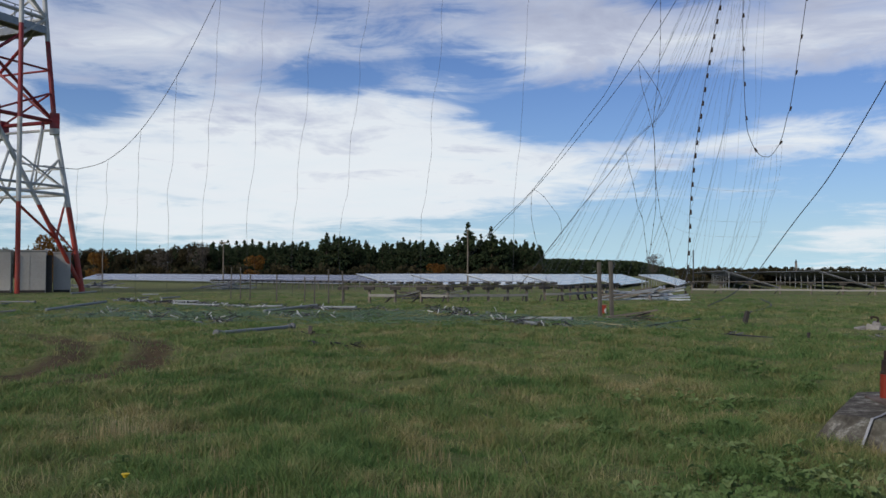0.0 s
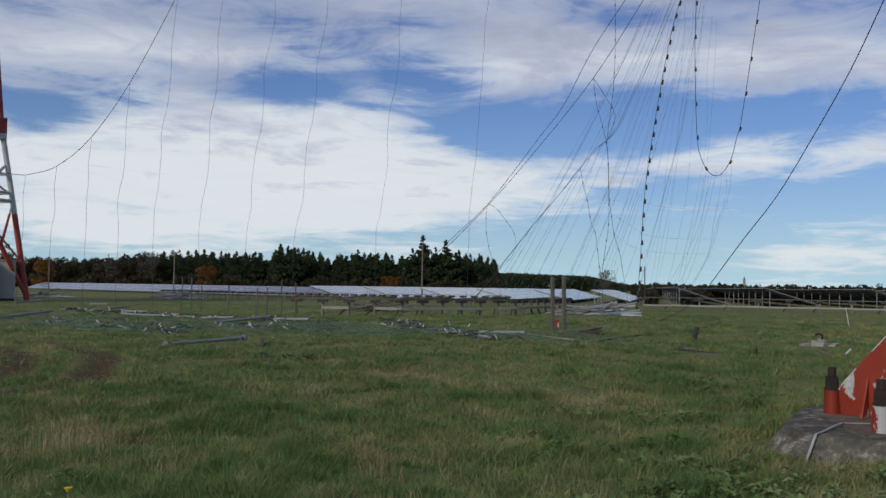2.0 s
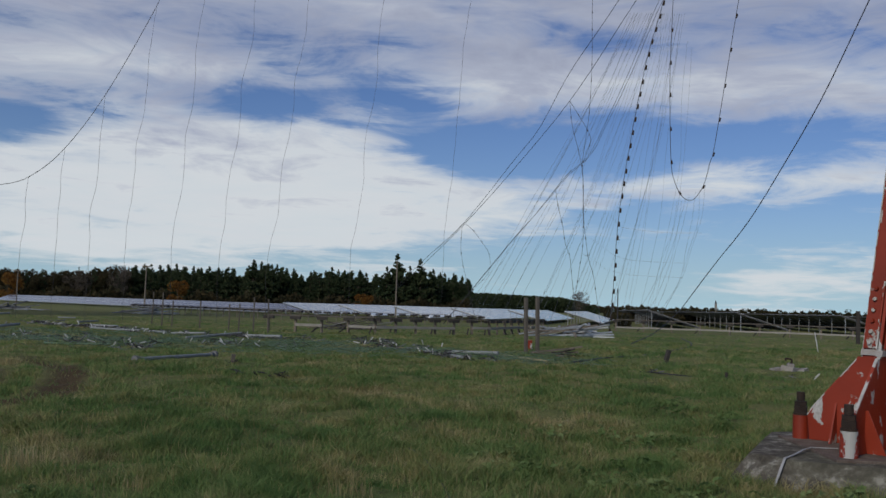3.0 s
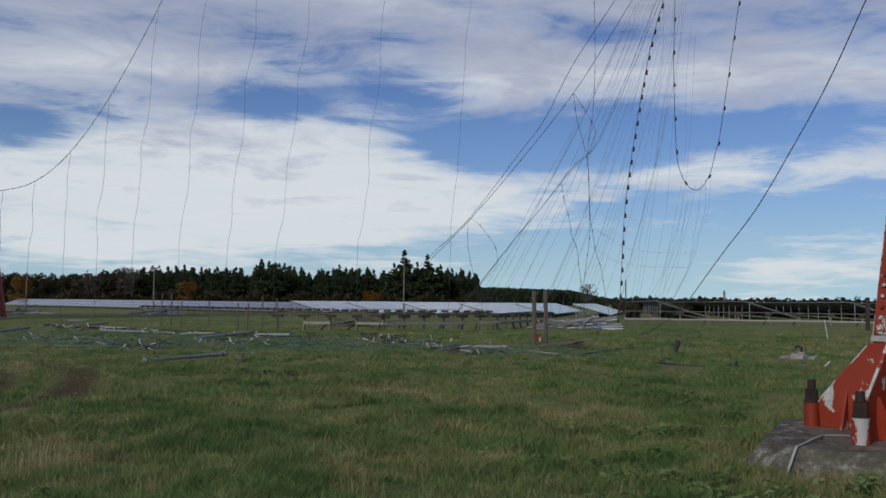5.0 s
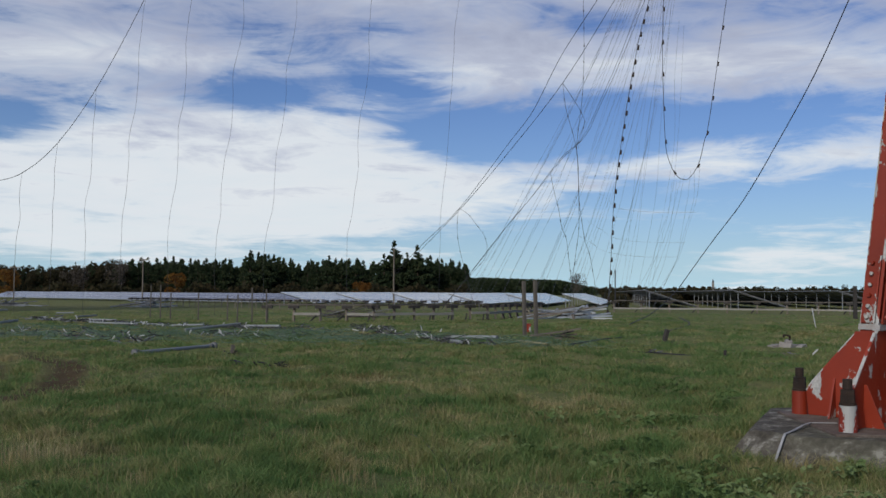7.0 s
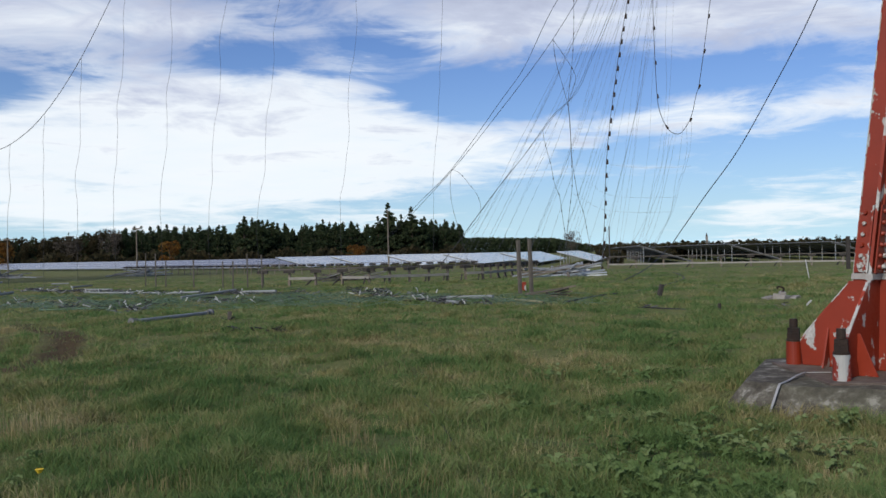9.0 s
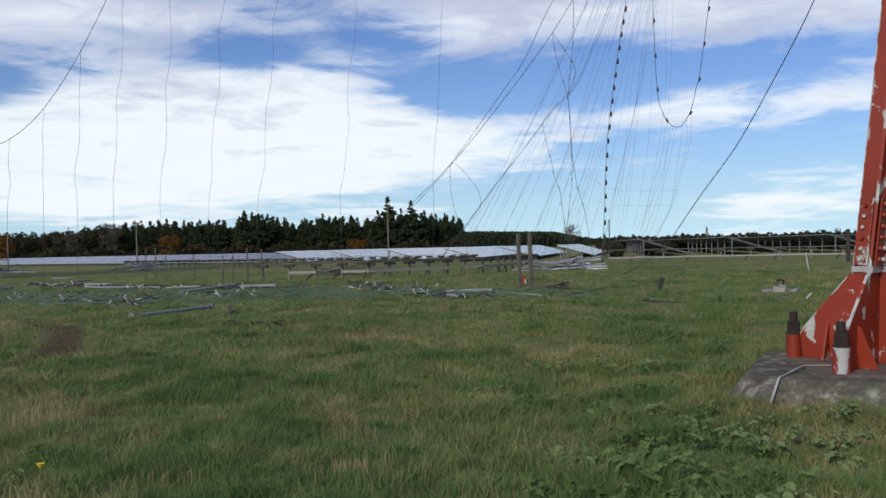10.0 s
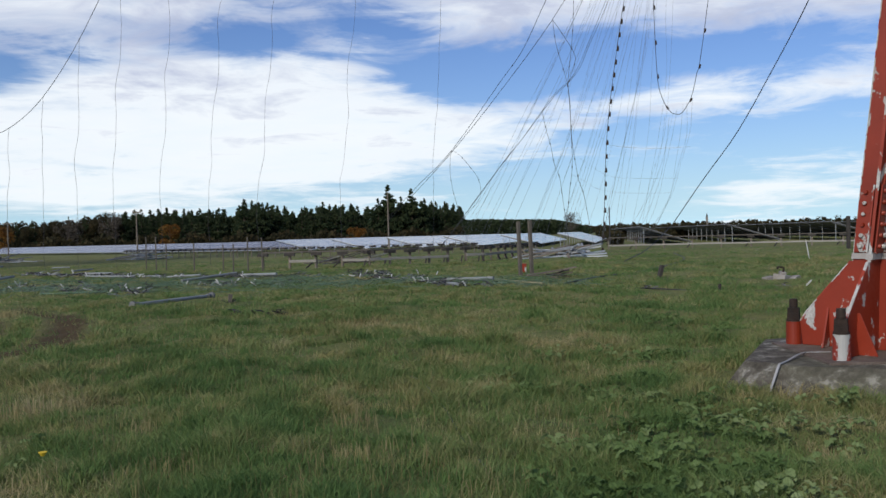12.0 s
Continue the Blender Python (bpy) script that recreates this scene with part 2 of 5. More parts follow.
def part(name, shape, mat, parent=None, label="", smooth=False, bevel=0.0):
    ob = new(name, shape.mesh(name, mat, smooth) if isinstance(shape, Shape) else shape)
    if parent is not None:
        ob.parent = parent
    if bevel:
        mod = ob.modifiers.new("bevel", "BEVEL")
        mod.width, mod.segments, mod.limit_method = bevel, 2, "ANGLE"
    if label:
        tagged(ob, label)
    return ob


def thing(name, m, label, category, group=""):
    ob = new(name)
    ob.matrix_world = m
    return tagged(ob, label, category, group)


def fast_mesh(name, verts, faces, mat, smooth=False):
    """verts: (n, 3) array; faces: (m, 3) array of triangles."""
    me = bpy.data.meshes.new(name)
    me.vertices.add(len(verts))
    me.vertices.foreach_set("co", np.ascontiguousarray(verts, dtype=np.float32).ravel())
    me.loops.add(len(faces) * 3)
    me.loops.foreach_set("vertex_index", np.ascontiguousarray(faces, dtype=np.int32).ravel())
    me.polygons.add(len(faces))
    me.polygons.foreach_set("loop_start", np.arange(0, len(faces) * 3, 3, dtype=np.int32))
    me.update(calc_edges=True)
    me.materials.append(mat)
    if smooth:
        me.polygons.foreach_set("use_smooth", [True] * len(faces))
    return me


# ---- the ground: one sheet to the horizon ----
def heave(x, y):
    """Gentle unevenness of the meadow."""
    near = np.exp(-((x * x + y * y) / 70.0 ** 2))
    return near * (0.035 * np.sin(0.55 * x + 0.3 * y) + 0.03 * np.sin(0.9 * y - 0.4 * x + 1.0) + 0.02 * np.sin(2.1 * x + 1.7 * y) + 0.045 * np.sin(4.3 * x - 1.1 * y) * np.sin(3.7 * y + 0.8 * x) + 0.03 * np.sin(6.1 * x + 2.3 * y + 0.7) * np.sin(2.9 * x - 5.3 * y))


def build_ground():
    half = np.concatenate([np.linspace(0, 40, 201), 40 + np.geomspace(1, 3000, 40)])
    axis = np.concatenate([-half[:0:-1], half])
    X, Y = np.meshgrid(axis, axis + 15.0)
    Z = heave(X, Y)
    n = len(axis)
    i = np.arange(n * n).reshape(n, n)
    a, b, c, d = i[:-1, :-1].ravel(), i[:-1, 1:].ravel(), i[1:, 1:].ravel(), i[1:, :-1].ravel()
    faces = np.concatenate([np.stack([a, b, c], 1), np.stack([a, c, d], 1)])
    ob = new("ground", fast_mesh("ground", np.stack([X.ravel(), Y.ravel(), Z.ravel()], 1), faces, M_GROUND, True))
    tagged(ob, "rough grass meadow with worn muddy wheel tracks", "meadow", kind="structure")


build_ground()


# ---- near tower foot on its concrete block ----
def peeling_paint(name, paint, under, amount=0.60):
    """Old gloss paint that has flaked off in patches."""
    m, k, b = material(name, paint, 0.5, 0, 0.4)
    p = where(k)
    z = k.split(p)[2]
    blot, fine, grime = k.noise(k.combine(*(lambda c: (c[0], c[1], k.math("MULTIPLY", c[2], 0.55)))(k.split(p))), 4.6, 4, 0.55, 0.3), k.noise(p, 26.0, 5, 0.6), k.noise(p, 1.3, 5, 0.6)
    col = k.mix(k.ramp(grime, [(0.35, 0.0), (0.7, 1.0)]), paint, tuple(c * 0.72 for c in paint))
    flake = k.ramp(k.math("ADD", blot, k.math("MULTIPLY", k.math("SUBTRACT", fine, 0.5), 0.22)), [(amount, 0.0), (amount + 0.015, 1.0)])
    col = k.mix(flake, col, k.mix(k.ramp(fine, [(0.4, 0.0), (0.6, 1.0)]), under, tuple(c * 0.7 for c in under)))
    k.put(b.inputs["Base Color"], col)
    k.put(b.inputs["Roughness"], k.math("MULTIPLY_ADD", fine, 0.3, 0.38))
    bump(k, b, k.math("ADD", k.math("MULTIPLY", flake, -0.6), k.math("MULTIPLY", fine, 0.15)), 0.5, 0.006)
    return m


M_ORANGE = peeling_paint("peeling orange-red paint", (0.235, 0.024, 0.006), (0.44, 0.43, 0.40), 0.588)
M_FLAKED = peeling_paint("mostly flaked paint", (0.27, 0.035, 0.015), (0.46, 0.45, 0.42), 0.47)
M_WHITE = peeling_paint("dirty white paint", (0.40, 0.39, 0.365), (0.26, 0.03, 0.015), 0.475)
M_BARE = mottled("bare undercoat", (0.30, 0.29, 0.27), (0.36, 0.35, 0.33), (0.16, 0.06, 0.04), 0.7, 9.0)
M_STRAP = mottled("zinc strap", (0.36, 0.36, 0.35), (0.44, 0.44, 0.43), (0.24, 0.23, 0.22), 0.6, 9.0, 0.4)


def block_material():
    m, k, b = material("stained concrete", (0.2, 0.19, 0.17), 0.92, 0, 0.25)
    p = where(k)
    a, f, s = k.noise(p, 5.5, 8, 0.72, 0.2), k.noise(p, 30.0, 6, 0.7), k.noise(p, 0.9, 3, 0.5)
    col = k.ramp(a, [(0.38, (0.038, 0.033, 0.024)), (0.48, (0.088, 0.079, 0.060)), (0.55, (0.15, 0.140, 0.110)), (0.63, (0.37, 0.355, 0.30))])
    col = k.mix(k.ramp(s, [(0.5, 0.0), (0.7, 0.5)]), col, (0.10, 0.105, 0.06))
    col = k.mix(k.math("MULTIPLY", f, 0.5), col, (0.08, 0.07, 0.06))
    k.put(b.inputs["Base Color"], col)
    bump(k, b, k.math("ADD", a, k.math("MULTIPLY", f, 0.5)), 0.7, 0.03)
    return m


M_BLOCK = block_material()
M_PLATE = mottled("rusty plate", (0.085, 0.060, 0.046), (0.16, 0.13, 0.105), (0.05, 0.034, 0.026), 0.85, 5.0)
FOOT = Vector((4.67, 9.47, 0.0))
FOOT_TURN = Matrix.Translation(FOOT) @ pose(0, 0, 0, 0, 0, 133.0)   # local +x: one fin, +y: the next


def build_foot():
    rng = random.Random(4)
    # a square block with cut corners, sloping in towards its top
    fore, flank = Vector((-0.443, -0.897, 0)), Vector((-0.897, 0.443, 0))
    rim = [(1.47, 1.02), (1.10, 1.47), (-1.10, 1.47), (-1.47, 1.02), (-1.47, -1.02), (-1.10, -1.47), (1.10, -1.47), (1.47, -1.02)]
    levels = ((-0.15, 1.02), (0.02, 0.975), (0.11, 0.93), (0.20, 0.875), (0.245, 0.845), (0.257, 0.82), (0.258, 0.4))
    per = 5
    n = len(rim) * per
    pts = []
    for j, (z, r) in enumerate(levels):
        for i in range(n):
            c, f = divmod(i, per)
            (a0, b0), (a1, b1) = rim[c], rim[(c + 1) % len(rim)]
            p = (fore * (a0 + (a1 - a0) * f / per) + flank * (b0 + (b1 - b0) * f / per)) * r
            chip = 0.013 if 0 < j < 5 else 0.004
            pts.append(FOOT + p * (1 + rng.uniform(-chip, chip)) + Vector((0, 0, z + (rng.uniform(-0.016, 0.010) if 0 < j < 5 else 0.0))))
    faces = [(j * n + i, j * n + (i + 1) % n, (j + 1) * n + (i + 1) % n, (j + 1) * n + i) for j in range(len(levels) - 1) for i in range(n)]
    faces.append(tuple((len(levels) - 1) * n + i for i in range(n)))
    block = Shape().add(pts, faces)
    pedestal = part("foundation_block", block, M_BLOCK)
    tagged(pedestal, "weathered grey concrete foundation block with sloping sides in grass", "foundation")

    leg = thing("tower_leg", FOOT_TURN, "orange-red steel tower leg with peeling paint on concrete block", "tower leg")
    plate = part("base_plate", Shape().box(pose(0, 0, 0.268, 0, 0, 45), 1.70, 1.70, 0.03), M_PLATE, leg, "thin brown rusty base plate", bevel=0.006)
    # leaning cruciform shaft; lean is towards the tower's axis
    lean = FOOT_TURN.to_3x3().inverted() @ Vector((0.9, -0.44, 0)) * 0.118
    axis = lambda z: Vector((lean.x * (z - 1.0), lean.y * (z - 1.0), z))
    for q in range(4):
        m = pose(0, 0, 0, 0, 0, 90 * q)
        c, s = math.cos(q * math.pi / 2), math.sin(q * math.pi / 2)
        gus = Shape().prism([(0.0, 0.285), (0.82, 0.285), (0.80, 0.55), (0.74, 0.66), (0.36, 1.16), (0.30, 1.24), (0.0, 1.30)], m, 0.034)
        for i, v in enumerate(gus.v):
            a = axis(v[2]) if v[2] > 0.5 else axis(0.9) * 0.5 + Vector((0, 0, 0))
            gus.v[i] = (v[0] + a.x * 0.8, v[1] + a.y * 0.8, v[2])
        part("gusset", gus, M_ORANGE, leg, "orange gusset plate with flaked edge", bevel=0.004)
        # worn slanting edge of the gusset
        shift = lambda z: axis(z) * 0.8 if z > 0.5 else axis(0.9) * 0.4
        for (ra, za), (rb, zb) in (((0.803, 0.56), (0.742, 0.668)), ((0.742, 0.668), (0.362, 1.168)), ((0.362, 1.168), (0.302, 1.245))):
            oa, ob_ = shift(za), shift(zb)
            pa, pb = Vector((ra * c + oa.x, ra * s + oa.y, za)), Vector((rb * c + ob_.x, rb * s + ob_.y, zb))
            part("worn_edge", Shape().beam(pa, pb, 0.030, 0.012), M_FLAKED, leg)
        fin = Shape()
        z0, z1 = 1.22, 15.0
        u, w = Vector((c, s, 0)), Vector((-s, c, 0))
        for (lo, hi, width, thick) in ((z0, z1, 0.27, 0.028),):
            pts = [axis(z) + u * r + w * t for z in (lo, hi) for r in (0.0, width) for t in (-thick / 2, thick / 2)]
            fin.add(pts, [(0, 1, 3, 2), (4, 6, 7, 5), (0, 4, 5, 1), (2, 3, 7, 6), (0, 2, 6, 4), (1, 5, 7, 3)])
        part("fin", fin, M_ORANGE, leg, bevel=0.003)
        edge = Shape()
        pts = [axis(z) + u * r + w * t for z in (1.24, z1) for r, t in ((0.2705, -0.016), (0.282, -0.016), (0.282, 0.016), (0.2705, 0.016))]
        edge.add(pts, [(0, 1, 2, 3), (7, 6, 5, 4), (0, 4, 5, 1), (1, 5, 6, 2), (2, 6, 7, 3), (3, 7, 4, 0)])
        part("edge_strip", edge, M_FLAKED, leg, "fin edge with flaked whitish paint")
        # angle irons that close the corner between two fins
        ang = Shape()
        pts = [axis(z) + u * r + w * t for z in (1.26, z1) for r, t in ((0.014, 0.014), (0.17, 0.014), (0.17, 0.032), (0.014, 0.032))]
        ang.add(pts, [(0, 1, 2, 3), (7, 6, 5, 4), (0, 4, 5, 1), (1, 5, 6, 2), (2, 6, 7, 3), (3, 7, 4, 0)])
        part("angle_iron", ang, M_ORANGE, leg)
        for side in (-1, 1):
            sp = Shape()
            pts = [axis(z) + u * r + w * (side * t) for z in (1.345, 2.06) for r, t in ((0.04, 0.034), (0.262, 0.034), (0.262, 0.050), (0.04, 0.050))]
            sp.add(pts, [(0, 1, 2, 3), (7, 6, 5, 4), (0, 4, 5, 1), (1, 5, 6, 2), (2, 6, 7, 3), (3, 7, 4, 0)])
            splice = part("splice_plate", sp, M_FLAKED if q in (1, 2) and side < 0 else M_ORANGE, leg)
            for row in range(6):
                for col in range(2):
                    r = 0.09 + 0.11 * col
                    z = 1.405 + 0.117 * row
                    p0 = axis(z) + u * r + w * (side * 0.049)
                    part("bolt_head", Shape().tube([p0, p0 + w * (side * 0.022), p0 + w * (side * 0.030)], 0.027, 0.018, 8), M_FLAKED if (row + col + q) % 3 else M_ORANGE, splice)
        band = Shape()
        pts = [axis(z) + u * r + w * t for z in (1.268, 1.33) for r, t in ((0.035, -0.036), (0.286, -0.036), (0.286, 0.036), (0.035, 0.036))]
        band.add(pts, [(0, 1, 2, 3), (7, 6, 5, 4), (0, 4, 5, 1), (1, 5, 6, 2), (2, 6, 7, 3), (3, 7, 4, 0)])
        part("bare_band", band, M_BARE, leg, "whitish band of bare undercoat below the bolts")
        rib = Shape()
        for side in (-1, 1):
            rib.prism([(0.0, 0.285), (0.20, 0.285), (0.03, 0.72), (0.0, 0.72)], m @ pose(0.52, 0, 0, 0, 0, 90 * side), 0.022)
        part("rib", rib, M_ORANGE, leg, bevel=0.003)
        at = Vector((0.93 * c, 0.93 * s, 0.283))
        sleeve = part("anchor_bolt", Shape().tube([at, at + Vector((0, 0, 0.26))], 0.088, 0.085, 20), M_WHITE if q == 1 else M_ORANGE, leg,
                      "painted sleeve round an anchor bolt", smooth=False)
        part("washer", Shape().tube([at + Vector((0, 0, 0.262)), at + Vector((0, 0, 0.285))], 0.080, 0.080, 20), M_RUST, sleeve)
        part("nut", Shape().tube([at + Vector((0, 0, 0.287)), at + Vector((0, 0, 0.36))], 0.076, 0.076, 6), M_RUST, sleeve, "dark rusty hexagon nut")
        part("lock_nut", Shape().tube([at + Vector((0, 0, 0.362)), at + Vector((0, 0, 0.415))], 0.072, 0.072, 6), M_RUST, sleeve)
        part("threaded_rod", Shape().tube([at + Vector((0, 0, 0.42)), at + Vector((0, 0, 0.52))], 0.046, 0.045, 14), M_RUST, sleeve)
    strap = Shape()
    line = [FOOT + fore * a + flank * b + Vector((0, 0, z)) for a, b, z in ((1.51, 0.955, 0.03), (1.395, 0.925, 0.130), (1.305, 0.90, 0.222), (1.235, 0.885, 0.268), (1.0, 0.83, 0.272), (0.70, 0.76, 0.292), (0.457, 0.70, 0.292), (0.36, 0.46, 0.292))]
    for a, b in zip(line, line[1:]):
        strap.beam(a, b + (b - a).normalized() * 0.01, 0.024, 0.008)
    tagged(part("earthing_strap", strap, M_STRAP), "pale zinc earthing strap laid over the concrete block", "strap")


build_foot()


# ---- red and white lattice tower ----
def banded_paint():
    m, k, b = material("red and white tower paint", (0.5, 0.5, 0.5), 0.5, 0, 0.4)
    p = where(k)
    z = k.split(p)[2]
    col = k.ramp(k.math("DIVIDE", z, 46.0), [(0.0, (0.34, 0.040, 0.022)), (6.85 / 46, (0.50, 0.50, 0.47)), (13.4 / 46, (0.25, 0.022, 0.026)),
                                             (20.6 / 46, (0.50, 0.50, 0.48)), (28.2 / 46, (0.25, 0.022, 0.026)), (35.2 / 46, (0.5, 0.5, 0.48))], "CONSTANT")
    grime = k.noise(p, 1.2, 5, 0.6)
    col = k.mix(k.math("MULTIPLY", k.ramp(grime, [(0.45, 0.0), (0.75, 1.0)]), 0.5), col, (0.16, 0.13, 0.11))
    k.put(b.inputs["Base Color"], col)
    return m


M_BANDS = banded_paint()
TOWER = Vector((-46.1, 65.1, 0))
OUT = Vector((0.887, 0.462, 0))       # towards the leg seen from the meadow
AWAY = Vector((-0.462, 0.887, 0))


def build_tower():
    tower = thing("lattice_tower", Matrix.Translation(TOWER) @ Matrix.Diagonal((1, 1, 0.925, 1)), "red and white painted steel lattice tower with grey platform", "tower")
    half = lambda z: np.interp(z, [0, 9.0, 15.2, 24.4, 46.0], [10.8, 9.45, 8.5, 7.75, 6.2])
    dirs = [OUT, AWAY, -OUT, -AWAY]
    corner = lambda i, z: dirs[i % 4] * float(half(z)) + Vector((0, 0, z))

    def rod(name, a, b, r):
        part(name, Shape().tube([a, b], r, r, 8), M_BANDS, tower)

    def mid(i, z, f=0.5):
        return corner(i, z).lerp(corner(i + 1, z), f)

    levels = [0, 15.2, 24.4, 35.0, 46.0]
    for i in range(4):
        part("leg", Shape().tube([corner(i, z) for z in (0, 9.0, 15.2, 24.4, 46.0)], 0.24, 0.19, 10), M_BANDS, tower)
        part("gusset", Shape().box(Matrix.Translation(corner(i, 15.0)) @ Matrix.Rotation(math.atan2(OUT.y, OUT.x), 4, "Z"), 0.75, 0.75, 1.9), M_BANDS, tower)
        # first panel: two main diagonals meet at the middle of the ring
        rod("diagonal", corner(i, 0.4), mid(i, 14.8), 0.18)
        rod("diagonal", corner(i + 1, 0.4), mid(i, 14.8), 0.18)
        rod("ring_beam", corner(i, 15.2), corner(i + 1, 15.2), 0.18)
        rod("ring_beam", corner(i, 14.5), mid(i, 14.5), 0.12)
        rod("ring_beam", corner(i, 8.7), corner(i + 1, 8.7), 0.14)
        rod("ring_beam", corner(i, 9.4), corner(i + 1, 9.4), 0.12)
        part("node_plate", Shape().box(Matrix.Translation(mid(i, 14.8)) @ Matrix.Rotation(math.atan2(OUT.y, OUT.x) + math.pi / 4, 4, "Z"), 0.8, 0.8, 1.7), M_BANDS, tower)
        for a, b in ((i, i + 1), (i + 1, i)):
            fr = lambda z, f: corner(a, z).lerp(corner(b, z), f)
            on = lambda z: corner(a, 0.4).lerp(corner(a, 14.8).lerp(corner(b, 14.8), 0.5), (z - 0.4) / 14.4)
            rod("strut", corner(a, 3.4), on(3.4), 0.07)
            rod("strut", corner(a, 11.0), on(11.0), 0.07)
            rod("strut", corner(a, 3.4), on(6.6), 0.07)
            rod("strut", corner(a, 8.6), on(4.8), 0.08)
            rod("strut", corner(a, 9.2), on(12.4), 0.08)
            rod("strut", on(9.0), corner(a, 12.0), 0.08)
            rod("strut", on(9.0), fr(15.0, 0.10), 0.09)
            rod("strut", mid(i, 9.0), on(12.2), 0.10)
            rod("strut", mid(i, 9.0), on(4.6), 0.10)
        # upper panels with crossed bracing
        for lo, hi in zip(levels[1:], levels[2:]):
            rod("cross_brace", corner(i, lo), corner(i + 1, hi), 0.14)
            rod("cross_brace", corner(i + 1, lo), corner(i, hi), 0.14)
            rod("ring_beam", corner(i, hi), corner(i + 1, hi), 0.16)
            rod("ring_beam", corner(i, (lo + hi) / 2), corner(i + 1, (lo + hi) / 2), 0.10)
            rod("strut", corner(i, lo + 2.6), mid(i, lo), 0.09)
            rod("strut", corner(i + 1, lo + 2.6), mid(i, lo), 0.09)
        # platform edge, deck strip and railing
        deck = Shape()
        a0, a1 = corner(i, 23.6), corner(i + 1, 23.6)
        b0, b1 = a0 * 0.80 + Vector((0, 0, 23.6 * 0.2)), a1 * 0.80 + Vector((0, 0, 23.6 * 0.2))
        deck.add([a0, a1, b1, b0] + [p + Vector((0, 0, 0.10)) for p in (a0, a1, b1, b0)],
                 [(0, 1, 2, 3), (7, 6, 5, 4), (0, 4, 5, 1), (1, 5, 6, 2), (2, 6, 7, 3), (3, 7, 4, 0)])
        part("deck", deck, M_GALV, tower, "grey platform grating")
        part("edge_beam", Shape().beam(corner(i, 23.3), corner(i + 1, 23.3), 0.22, 0.62), M_GALV, tower)
        part("edge_beam", Shape().beam(b0 + Vector((0, 0, -0.3)), b1 + Vector((0, 0, -0.3)), 0.22, 0.62), M_GALV, tower)
        for h in (0.55, 1.1):
            part("rail", Shape().tube([corner(i, 23.7 + h), corner(i + 1, 23.7 + h)], 0.045, n=6), M_GALV, tower)
        for s in range(7):
            q = mid(i, 23.6, s / 7)
            part("rail_post", Shape().tube([q, q + Vector((0, 0, 1.2))], 0.05, n=6), M_GALV, tower)
    col = OUT * 6.25 - AWAY * 5.3
    part("feed_column", Shape().tube([col, col + Vector((0, 0, 46))], 0.19, n=12), M_BANDS, tower, "slim painted upright column")
    ladder = Shape()
    base = OUT * 1.2 - AWAY * 0.4
    for s in (-0.25, 0.25):
        ladder.tube([base + OUT * s, base + OUT * s + Vector((0, 0, 46))], 0.05, n=6)
    for r in range(90):
        ladder.tube([base + OUT * -0.25 + Vector((0, 0, 0.5 + r * 0.5)), base + OUT * 0.25 + Vector((0, 0, 0.5 + r * 0.5))], 0.03, n=4)
    part("ladder", ladder, M_BANDS, tower)


build_tower()


def build_cabin(at, w, d, h, label):
    turn = math.degrees(math.atan2(OUT.y, OUT.x))
    cab = thing("equipment_cabin", Matrix.Translation(at) @ pose(0, 0, 0, 0, 0, turn), label, "cabin", "cabins under the tower")
    part("body", Shape().box(pose(0, 0, h / 2), w, d, h), M_CABIN, cab, bevel=0.03)
    part("roof", Shape().box(pose(0, 0, h + 0.05), w + 0.12, d + 0.12, 0.10), M_CABIN, cab, bevel=0.02)
    for s in range(1, int(w / 0.9)):
        part("seam", Shape().box(pose(-w / 2 + s * 0.9, -d / 2 - 0.012, h / 2), 0.05, 0.024, h - 0.3), M_CABIN, cab)
    part("plinth", Shape().box(pose(0, -d / 2 - 0.02, 0.1), w - 0.1, 0.04, 0.2), M_DARK, cab)


BASE = TOWER - AWAY * 1.0
build_cabin(BASE + OUT * 3.6, 4.0, 2.6, 3.3, "tall grey metal cabin standing behind red tower column")
build_cabin(BASE + OUT * 7.05 + AWAY * 0.3, 2.1, 2.4, 3.3, "tall grey metal cabin standing under the tower leg")
build_cabin(BASE + OUT * 9.25 + AWAY * 1.2, 1.3, 2.0, 3.2, "narrow grey metal cabinet beside the tower foot")
# dark box added as the shade in the gap between two cabins
part_gap = part("cable_duct", Shape().box(Matrix.Translation(BASE + OUT * 8.25 - AWAY * 0.4 + Vector((0, 0, 1.5))) @ pose(0, 0, 0, 0, 0, 27.5), 0.6, 0.5, 3.0), M_DARK, bevel=0.03)
tagged(part_gap, "dark upright box standing in for the shaded gap between grey cabins", "duct")


def build_trestle():
    s = thing("red_steel_trestle", Matrix.Translation(BASE + OUT * 3.4 - AWAY * 7.0) @ pose(0, 0, 0, 0, 0, 27.5), "low red painted steel trestle on the grass", "trestle")
    for x in (-1.2, 1.2):
        for y in (-0.5, 0.5):
            part("leg", Shape().beam((x, y, 0), (x, y, 1.3), 0.1, 0.1), M_BANDS, s)
    part("top_frame", Shape().box(pose(0, 0, 1.35), 2.9, 1.3, 0.12), M_BANDS, s)
    part("brace", Shape().beam((-1.2, -0.5, 0.2), (1.2, -0.5, 1.25), 0.07, 0.07), M_BANDS, s)
    part("brace", Shape().beam((1.2, -0.56, 0.2), (-1.2, -0.56, 1.25), 0.07, 0.07), M_BANDS, s)


build_trestle()


